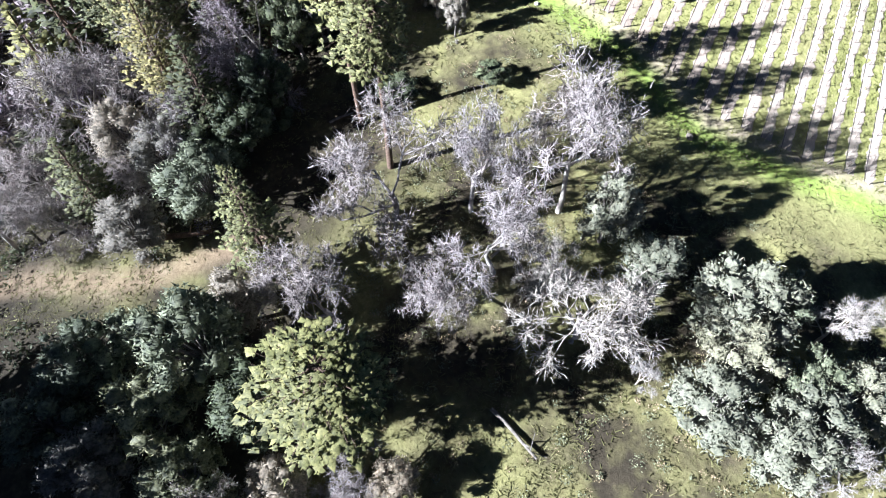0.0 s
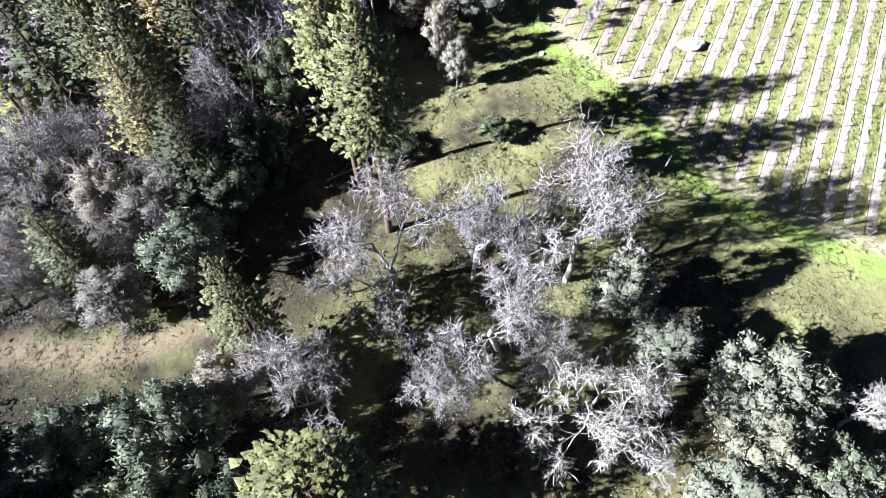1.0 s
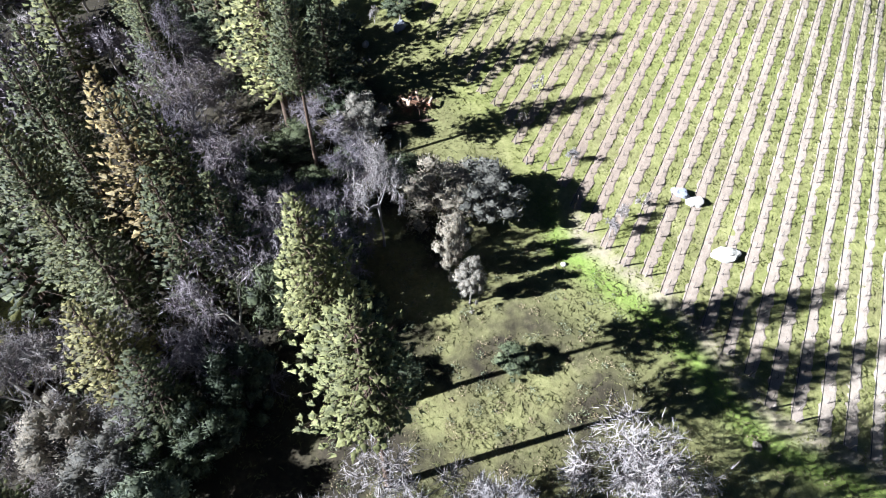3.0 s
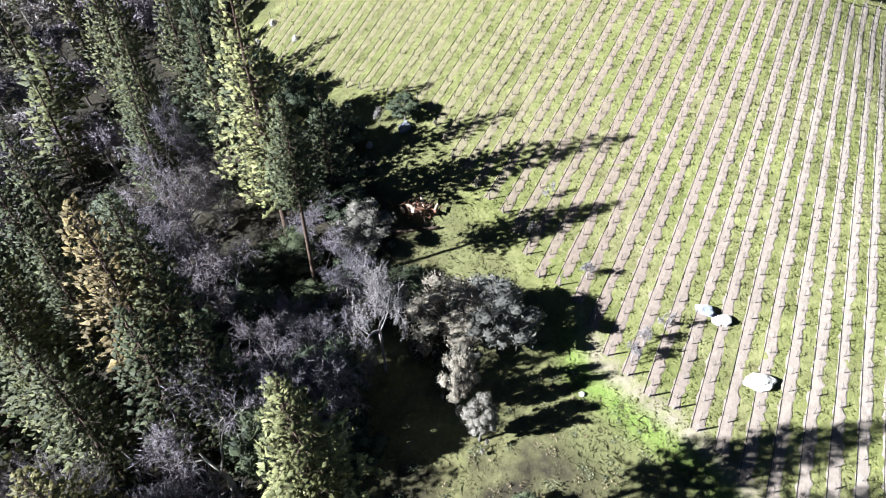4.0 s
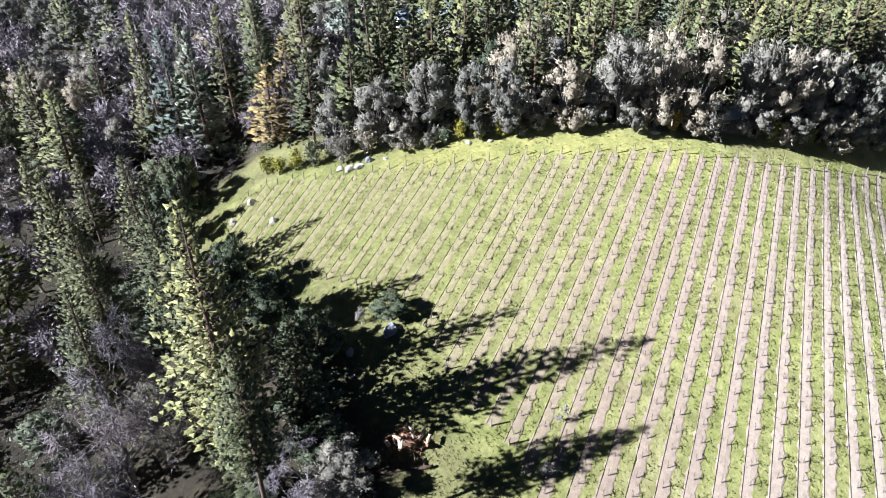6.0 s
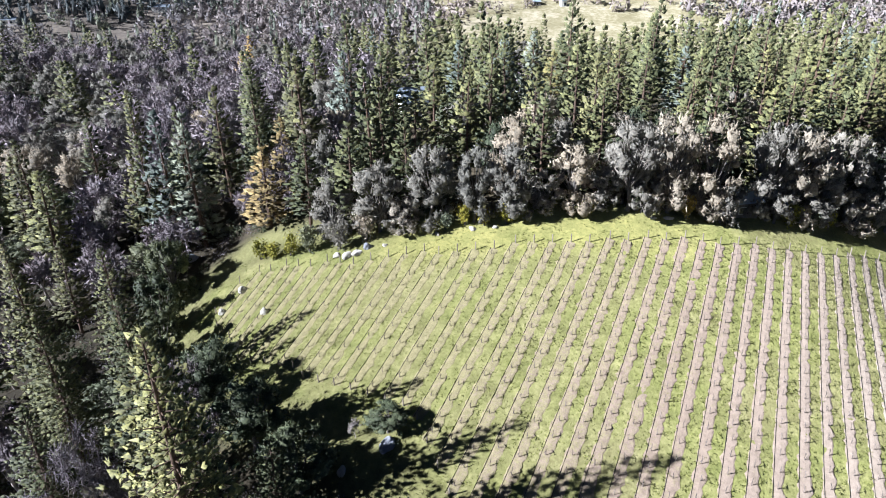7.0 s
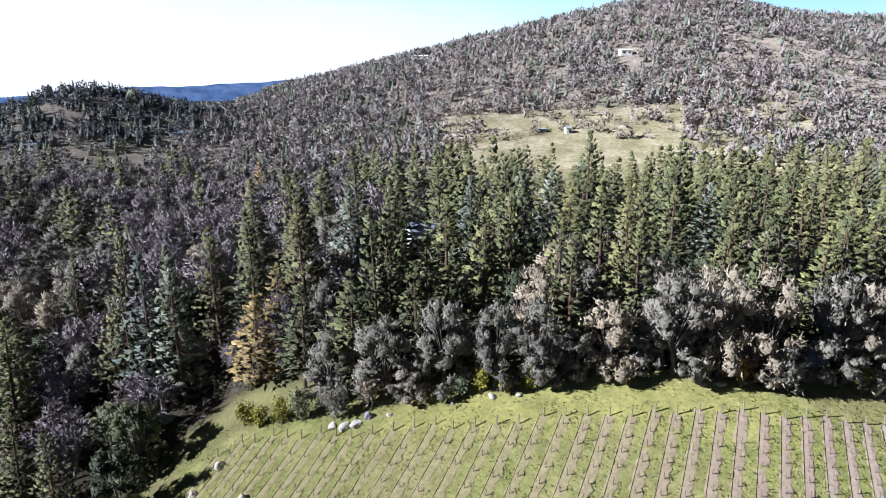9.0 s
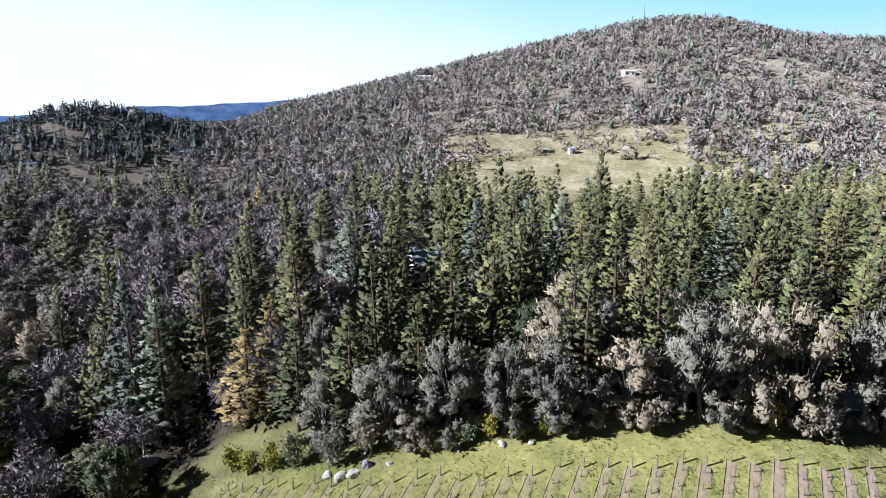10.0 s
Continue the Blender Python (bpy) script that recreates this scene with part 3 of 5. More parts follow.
FAR_BARES = [bare_meshes("far_bare_oak", 3, 0.15, 0.1, s, 11) for s in (0.7, 0.8, 0.75)]
OAKS = [oak_meshes("oak", 54, 92, 0.165, tl, skirt=5) for tl in (0.66, 0.76, 0.7, 0.8)]
COARSE_OAKS = [oak_meshes("coarse_oak", 26, 22, 0.42, tl) for tl in (0.8, 0.86)]
FAR_OAKS = [oak_meshes("far_oak", 42, 44, 0.25, tl, skirt=12) for tl in (0.8, 0.86, 0.9, 0.84)]
SHRUBS = [shrub_meshes("shrub", 700, 0.13) for _ in range(2)]
KINDS = {
    "pine": (PINES, 25.0, 4.0, "pine_tree", "pine tree"),
    "round_pine": ([ROUND_PINE], 25.0, 4.0, "pine_tree", "pine tree"),
    "coarse_oak": (COARSE_OAKS, 10.0, 4.5, "oak_tree", "oak tree"),
    "coarse_pine": (COARSE_PINES, 25.0, 4.0, "pine_tree", "pine tree"),
    "far_pine": (FAR_PINES, 25.0, 4.0, "pine_tree", "pine tree"),
    "bare": (BARES, 12.0, 4.5, "bare_oak_tree", "bare tree"),
    "fine_bare": (FINE_BARES, 12.0, 4.5, "bare_oak_tree", "bare tree"),
    "tall_pine": (TALL_PINES, 25.0, 4.0, "pine_tree", "pine tree"),
    "far_bare": (FAR_BARES, 12.0, 4.5, "bare_oak_tree", "bare tree"),
    "oak": (OAKS, 10.0, 4.5, "oak_tree", "oak tree"),
    "far_oak": (FAR_OAKS, 10.0, 4.5, "oak_tree", "oak tree"),
    "shrub": (SHRUBS, 2.0, 1.5, "shrub", "shrub"),
}
STANDS = []


def plant(kind, x, y, h, r, material, label, group, which=None, lean=(0.0, 0.0), trunk_material=None):
    meshes, h0, r0, name, category = KINDS[kind]
    i = len(STANDS) if which is None else which
    trunk, crown = meshes[i % len(meshes)]
    k = r / r0
    ob = root(name, (x, y, float(land(x, y)) - 0.15), (i * 2.39996) % 6.283, (k, k, h / h0), lean)
    tagged(ob, label, category, group)
    part("trunk" if kind != "shrub" else "stem", trunk, ob, material=trunk_material)
    part("crown", crown, ob, material=material)
    STANDS.append((x, y, r))
    return ob


JOINED = {}


def plant_joined(kind, x, y, h, r, material, which):
    """A tree too far off to tell apart, joined into one mesh with its like."""
    meshes, h0, r0, name, _ = KINDS[kind]
    crown = meshes[which % len(meshes)][1]
    v = np.empty(len(crown.vertices) * 3, np.float32)
    crown.vertices.foreach_get("co", v)
    v = v.reshape(-1, 3)
    a = which * 2.4
    turned = np.column_stack([v[:, 0] * math.cos(a) - v[:, 1] * math.sin(a), v[:, 0] * math.sin(a) + v[:, 1] * math.cos(a), v[:, 2]])
    b = JOINED.setdefault((kind, material.name), (Bag(), material))[0]
    if crown.name not in FACES:
        FACES[crown.name] = [list(p.vertices) for p in crown.polygons]
    at = b.n
    o = FACING[crown.name]
    o = np.column_stack([o[:, 0] * math.cos(a) - o[:, 1] * math.sin(a), o[:, 0] * math.sin(a) + o[:, 1] * math.cos(a), o[:, 2]])
    b.add(turned * (r / r0, r / r0, h / h0) + (x, y, float(land(x, y)) - 0.2), [], o)
    b.f.extend([[i + at for i in f] for f in FACES[crown.name]])
    STANDS.append((x, y, r))


FACES = {}


# ---------------------------------------------------------------- the trees that stand round the clearing
G_NEAR, G_LEFT, G_EDGE = "trees round the clearing", "trees of the wood beside the vineyard", "trees along the far edge of the vineyard"
L_PINE = "tall green pine with tufted needles, standing in the wood"
L_BARE = "leafless grey oak with lichen-covered twigs"
L_OAK = "grey-green evergreen oak with a full crown"
for kind, x, y, h, r, material, label, tm in (
    ("round_pine", -8.3, 12.2, 16.0, 5.0, PINE_ROUND, "round-crowned yellow-green pine beside the dark clearing", None),
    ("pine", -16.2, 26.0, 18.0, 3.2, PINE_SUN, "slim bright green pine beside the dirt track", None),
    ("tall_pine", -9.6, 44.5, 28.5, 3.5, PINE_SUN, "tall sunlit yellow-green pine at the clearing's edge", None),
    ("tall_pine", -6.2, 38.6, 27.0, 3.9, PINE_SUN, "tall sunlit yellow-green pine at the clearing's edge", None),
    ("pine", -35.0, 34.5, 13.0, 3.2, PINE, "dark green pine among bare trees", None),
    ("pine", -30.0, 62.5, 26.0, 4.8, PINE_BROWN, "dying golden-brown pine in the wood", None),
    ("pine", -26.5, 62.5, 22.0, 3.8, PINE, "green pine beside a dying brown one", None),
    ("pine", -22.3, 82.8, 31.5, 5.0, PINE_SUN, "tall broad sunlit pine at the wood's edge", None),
    ("pine", -26.5, 89.7, 26.5, 4.2, PINE, "green pine behind a broad sunlit one", None),
    ("pine", -16.6, 86.0, 17.0, 3.0, PINE, "shaded pine beside a broad sunlit one", None),
    ("pine", -33.5, 98.1, 25.0, 4.0, PINE, L_PINE, None),
    ("pine", -44.0, 114.3, 24.0, 4.0, PINE, L_PINE, None),
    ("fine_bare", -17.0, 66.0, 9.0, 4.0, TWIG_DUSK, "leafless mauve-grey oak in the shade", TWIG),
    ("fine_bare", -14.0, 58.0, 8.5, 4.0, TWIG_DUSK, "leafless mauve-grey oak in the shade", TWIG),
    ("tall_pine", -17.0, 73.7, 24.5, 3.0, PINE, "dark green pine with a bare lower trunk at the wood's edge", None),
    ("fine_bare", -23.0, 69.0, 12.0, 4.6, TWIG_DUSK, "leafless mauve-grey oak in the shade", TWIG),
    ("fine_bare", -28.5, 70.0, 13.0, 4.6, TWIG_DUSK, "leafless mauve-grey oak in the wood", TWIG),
    # next two pines are added to throw shade towards the vineyard's corner
    ("pine", -20.5, 55.6, 20.0, 3.4, PINE, "dark green pine added for its shade at the wood's edge", None),
    ("pine", -24.5, 54.6, 22.0, 4.0, PINE, "green pine added for its shade at the wood's edge", None),
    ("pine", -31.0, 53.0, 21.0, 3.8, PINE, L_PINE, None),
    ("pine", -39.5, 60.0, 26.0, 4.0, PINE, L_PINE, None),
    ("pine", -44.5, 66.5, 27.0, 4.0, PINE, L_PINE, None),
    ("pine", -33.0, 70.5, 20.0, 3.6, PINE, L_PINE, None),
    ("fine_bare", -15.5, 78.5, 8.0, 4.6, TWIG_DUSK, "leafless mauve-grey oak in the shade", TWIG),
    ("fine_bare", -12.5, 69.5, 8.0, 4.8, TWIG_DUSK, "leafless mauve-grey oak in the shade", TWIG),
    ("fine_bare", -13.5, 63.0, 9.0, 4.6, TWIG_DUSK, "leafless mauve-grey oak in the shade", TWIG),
    # the low dark oaks from here on are added to blacken the wood's shade
    ("oak", -16.0, 70.0, 5.0, 4.0, OAK_DARK, "low dark oak added to deepen the shade", None),
    # two dense dark oaks added to cast fuller shade than bare crowns would
    ("oak", -16.5, 53.5, 13.5, 4.2, OAK_DARK, "tall dark oak added at the wood's edge for its shade", None),
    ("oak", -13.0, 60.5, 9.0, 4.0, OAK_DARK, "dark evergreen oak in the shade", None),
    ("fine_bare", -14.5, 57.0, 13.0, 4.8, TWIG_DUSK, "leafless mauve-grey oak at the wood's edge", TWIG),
    ("oak", -20.0, 77.5, 5.0, 4.2, OAK_DARK, "low dark oak added to deepen the shade", None),
    ("oak", -24.5, 75.0, 6.0, 4.2, OAK_DARK, "low dark oak added to deepen the shade", None),
    ("oak", -19.5, 65.0, 5.0, 4.0, OAK_DARK, "low dark oak added to deepen the shade", None),
    ("oak", -12.5, 74.5, 4.0, 3.6, OAK_DARK, "low dark oak added to deepen the shade", None),
    ("oak", -25.5, 66.5, 7.0, 4.0, OAK_DARK, "low dark oak added to deepen the shade", None),
    ("oak", -17.0, 88.5, 6.0, 4.2, OAK_DARK, "low dark oak added to deepen the shade", None),
    ("oak", -14.5, 83.0, 6.0, 4.0, OAK_DARK, "low dark oak added to deepen the shade", None),
    ("oak", -7.0, 72.5, 3.6, 3.4, OAK_DARK, "low dark oak added to deepen the shade", None),
    ("oak", -10.5, 55.0, 5.0, 3.6, OAK_DARK, "low dark oak added to deepen the shade", None),
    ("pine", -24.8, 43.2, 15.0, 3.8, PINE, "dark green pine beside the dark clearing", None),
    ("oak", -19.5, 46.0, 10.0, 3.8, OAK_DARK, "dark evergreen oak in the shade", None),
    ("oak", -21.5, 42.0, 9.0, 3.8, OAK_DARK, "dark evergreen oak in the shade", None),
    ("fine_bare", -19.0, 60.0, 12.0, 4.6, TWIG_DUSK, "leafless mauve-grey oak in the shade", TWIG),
    ("pine", -38.0, 66.0, 21.0, 3.6, PINE, L_PINE, None),
    ("pine", -36.0, 56.0, 19.0, 3.4, PINE, L_PINE, None),
    ("pine", -45.8, 103.0, 23.0, 3.8, PINE, L_PINE, None),
    ("pine", -50.5, 108.5, 27.0, 4.0, PINE, L_PINE, None),
    ("pine", -41.0, 92.0, 21.0, 3.6, PINE, L_PINE, None),
    ("pine", -45.5, 73.0, 25.0, 4.0, PINE, L_PINE, None),
    ("pine", -48.0, 80.0, 24.0, 3.8, PINE, L_PINE, None),
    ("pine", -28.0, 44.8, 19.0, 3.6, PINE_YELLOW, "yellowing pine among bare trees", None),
    ("fine_bare", -5.0, 32.4, 15.0, 6.4, TWIG, L_BARE, TWIG),
    ("fine_bare", 2.2, 33.4, 17.0, 4.4, TWIG, L_BARE, TWIG),
    ("fine_bare", 11.0, 33.4, 18.0, 6.2, TWIG, L_BARE, TWIG_PALE),
    ("fine_bare", 4.3, 26.6, 14.5, 5.2, TWIG, L_BARE, TWIG_PALE),
    ("fine_bare", 11.1, 20.0, 12.0, 6.2, TWIG_PALE, "leafless oak white with lichen beside the clearing", TWIG_PALE),
    ("fine_bare", -10.4, 21.4, 13.0, 5.4, TWIG, L_BARE, TWIG),
    ("fine_bare", -0.7, 22.6, 10.0, 3.4, TWIG, L_BARE, TWIG),
    ("fine_bare", 9.4, 25.0, 8.5, 2.6, TWIG_PALE, "small leafless oak pale with lichen", TWIG_PALE),
    ("fine_bare", -20.2, 51.5, 16.0, 5.2, TWIG_DUSK, "leafless oak with pale forking trunk in the wood", TWIG_PALE),
    ("fine_bare", -24.0, 47.0, 12.0, 4.5, TWIG_DUSK, "leafless mauve-grey oak in the wood", TWIG_PALE),
    ("fine_bare", -8.4, 63.6, 14.5, 3.3, TWIG, "slender leafless grey tree above dark shrubs", TWIG),
    ("fine_bare", -38.5, 93.0, 16.5, 5.0, TWIG_DUSK, "leafless mauve-grey oak in the wood", TWIG),
    ("fine_bare", -35.0, 84.0, 14.0, 5.2, TWIG_DUSK, "leafless mauve-grey oak in the wood", TWIG),
    ("fine_bare", -31.5, 75.5, 14.0, 6.0, TWIG_DUSK, "leafless mauve-grey oak in the wood", TWIG),
    ("fine_bare", -33.5, 38.5, 6.0, 3.8, TWIG, L_BARE, TWIG_PALE),
    ("fine_bare", -7.2, 7.8, 6.5, 3.0, TWIG, "low leafless mauve-grey tree", TWIG),
    ("fine_bare", -18.0, 5.2, 6.5, 2.6, TWIG_PALE, "low leafless pale tree", TWIG),
    ("fine_bare", 34.5, 20.6, 8.5, 3.2, TWIG_PALE, "leafless oak pale with lichen beside evergreen oaks", TWIG_PALE),
    ("fine_bare", 31.6, 8.8, 7.0, 3.2, TWIG_PALE, "leafless oak pale with lichen beside evergreen oaks", TWIG_PALE),
    ("fine_bare", 16.5, 16.2, 5.0, 1.7, TWIG_PALE, "small leafless oak pale with lichen", TWIG_PALE),
    ("fine_bare", -45.5, 31.5, 10.0, 5.0, TWIG_PALE, "leafless oak pale with lichen beside the dirt track", TWIG_PALE),
    ("fine_bare", -39.5, 33.0, 8.0, 4.0, TWIG, L_BARE, TWIG_PALE),
    ("oak", 14.8, 30.2, 11.5, 3.2, OAK_PALE, "grey evergreen oak beside a bare oak", None),
    ("oak", 18.5, 26.0, 6.5, 3.6, OAK_PALE, "pale grey-green evergreen oak in the sun", None),
    ("oak", 26.0, 22.0, 9.0, 5.2, OAK_PALE, "pale grey-green evergreen oak in the sun", None),
    ("oak", 30.2, 23.2, 7.0, 3.0, OAK, L_OAK, None),
    ("oak", 22.0, 13.4, 7.5, 4.8, OAK_PALE, "pale grey-green evergreen oak in the sun", None),
    ("oak", 27.2, 10.4, 7.5, 4.2, OAK_PALE, "pale grey-green evergreen oak in the sun", None),
    ("oak", 31.0, 15.8, 6.5, 3.4, OAK, L_OAK, None),
    ("oak", -18.2, 22.0, 8.0, 3.8, OAK_GREY, "grey-leaved oak at the edge of the track", None),
    ("oak", -31.2, 17.2, 8.5, 4.4, OAK, L_OAK, None),
    ("oak", -23.4, 13.0, 8.5, 4.6, OAK, L_OAK, None),
    ("oak", -20.6, 17.4, 13.5, 4.8, OAK, L_OAK, None),
    ("oak", -27.8, 8.4, 7.5, 4.2, OAK_GREY, "grey-green oak with a full crown", None),
    ("oak", -20.2, 7.4, 7.5, 4.0, OAK, L_OAK, None),
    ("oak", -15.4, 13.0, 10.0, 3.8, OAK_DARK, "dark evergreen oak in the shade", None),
    ("oak", -33.4, 12.2, 7.5, 4.2, OAK, L_OAK, None),
    ("oak", -27.6, 19.8, 6.0, 3.2, OAK, L_OAK, None),
    ("oak", -13.4, 7.2, 5.5, 3.0, OAK_GREY, "low grey-green oak beside the dark clearing", None),
    ("oak", -4.2, 7.0, 5.0, 2.6, OAK_GREY, "low grey-green oak beside the dark clearing", None),
    ("oak", -24.0, 34.4, 9.5, 4.4, OAK, L_OAK, None),
    ("oak", -28.5, 38.5, 9.0, 4.2, OAK_GREY, "grey-green oak with a full crown", None),
    ("fine_bare", -38.6, 45.6, 13.0, 6.5, TWIG, "pale grey leafless oak with a broad crown", TWIG_PALE),
    ("fine_bare", -31.5, 47.5, 13.0, 6.0, TWIG, "pale grey leafless oak with a broad crown", TWIG_PALE),
    ("fine_bare", -29.0, 41.0, 10.0, 4.6, TWIG, L_BARE, TWIG_PALE),
    ("fine_bare", -42.5, 38.0, 10.0, 5.5, TWIG, "pale grey leafless oak with a broad crown", TWIG_PALE),
    ("oak", 30.0, 12.2, 7.5, 4.4, OAK_PALE, "pale grey-green evergreen oak in the sun", None),
    ("oak", 24.8, 17.8, 7.5, 4.2, OAK_PALE, "pale grey-green evergreen oak in the sun", None),
    ("oak", 35.5, 14.5, 7.0, 3.8, OAK_PALE, "pale grey-green evergreen oak in the sun", None),
    ("oak", -33.4, 41.0, 10.0, 4.2, OAK_GREY, "grey-green oak with a full crown", None),
    ("oak", -24.5, 39.0, 7.5, 3.6, OAK_DARK, "dark evergreen oak in the shade", None),
    ("oak", -31.0, 31.0, 7.0, 4.0, OAK_GREY, "grey-green oak with a full crown", None),
    ("oak", -1.2, 59.2, 10.0, 2.0, OAK_GREY, "slim grey-leaved tree beside a broad shrub", None),
    ("oak", 0.8, 56.4, 7.5, 1.8, OAK_GREY, "slim grey-leaved tree beside a broad shrub", None),
    ("oak", -2.0, 67.4, 7.8, 4.9, OAK_GREY, "broad grey-green shrubby oak at the vineyard's edge", None),
    ("oak", 2.4, 66.8, 7.4, 4.9, OAK_GREY, "broad grey-green shrubby oak at the vineyard's edge", None),
    ("oak", -12.0, 79.4, 6.5, 3.9, OAK_GREY, "broad grey-green shrubby oak beside a brush pile", None),
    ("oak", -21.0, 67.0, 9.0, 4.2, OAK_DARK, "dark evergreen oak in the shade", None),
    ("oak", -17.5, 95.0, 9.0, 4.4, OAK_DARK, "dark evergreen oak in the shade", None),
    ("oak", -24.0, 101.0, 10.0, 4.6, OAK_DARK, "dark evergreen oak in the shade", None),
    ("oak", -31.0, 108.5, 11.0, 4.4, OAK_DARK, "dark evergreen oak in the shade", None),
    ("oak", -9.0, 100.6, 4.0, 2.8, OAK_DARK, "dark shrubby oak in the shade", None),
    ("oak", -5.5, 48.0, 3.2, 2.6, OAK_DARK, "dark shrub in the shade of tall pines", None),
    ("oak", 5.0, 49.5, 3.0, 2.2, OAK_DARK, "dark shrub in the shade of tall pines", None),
):
    plant(kind, x, y, h, r, material, label, G_NEAR, trunk_material=tm)


def crowded(x, y, d):
    return any((x - a) ** 2 + (y - b) ** 2 < (d + 0.35 * c) ** 2 for a, b, c in STANDS)


rnd = random.Random(5)
CLEAR = [(-14.5, 44.0, 8.0), (-28.0, 28.0, 4.5), (-22.0, 29.0, 3.5), (-12.0, 34.0, 6.0), (-36.0, 27.0, 5.0), (-31.0, 76.0, 7.0), (-22.0, 76.0, 5.0), (-28.5, 83.0, 5.0)]


def scatter(n, xr, yr, apart, mixture, group, keep):
    """Fills a stretch of wood with a mixture of kinds: weight, kind, heights, reach, material, trunk, label."""
    made = 0
    for _ in range(n * 30):
        x, y = rnd.uniform(*xr), rnd.uniform(*yr)
        if not keep(x, y) or crowded(x, y, apart):
            continue
        w = rnd.random() * sum(m[0] for m in mixture)
        for m in mixture:
            w -= m[0]
            if w <= 0:
                break
        _, kind, hs, rs, material, tm, label = m
        h, r, which, lean = rnd.uniform(*hs), rnd.uniform(*rs), rnd.randrange(60), (rnd.gauss(0, 0.03), rnd.gauss(0, 0.03))
        if group == G_LEFT and x < -33 and y > 30:
            h *= 0.85 if "pine" in kind else 0.68
        if not kind.startswith("far") and x < -44:
            kind = "far_" + kind
        if y > (215 if "pine" in kind else 200):
            plant_joined(kind.replace("far_pine", "coarse_pine").replace("far_oak", "coarse_oak"), x, y, h, r, material, which)
        else:
            plant(kind, x, y, h, r, material, label, group, which, lean, tm)
        made += 1
        if made >= n:
            return


def left_wood(x, y):
    g = float(gap(np.array([x]), np.array([y]))[0])
    return g > (9 if y > 84 else 5) and (y < 150 or x < -58) and x < -15 + 3 * math.sin(y * 0.21) and not any(math.hypot(x - a, y - b) < c for a, b, c in CLEAR) and not (y < 40 and x > -40)


scatter(150, (-120, -14), (38, 178), 2.5, (
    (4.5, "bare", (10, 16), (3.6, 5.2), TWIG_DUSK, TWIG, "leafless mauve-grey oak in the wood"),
    (1.2, "bare", (9, 14), (3.6, 5.0), TWIG, TWIG_PALE, L_BARE),
    (0.7, "pine", (16, 24), (3.4, 4.8), PINE, None, L_PINE),
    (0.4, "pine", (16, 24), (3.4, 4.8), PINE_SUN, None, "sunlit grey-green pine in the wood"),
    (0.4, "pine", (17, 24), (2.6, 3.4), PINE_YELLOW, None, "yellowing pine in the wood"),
    (1.6, "oak", (7, 12), (3.2, 4.8), OAK, None, L_OAK),
    (0.8, "oak", (7, 11), (3.2, 4.6), OAK_GREY, None, "grey-green oak with a full crown"),
), G_LEFT, left_wood)

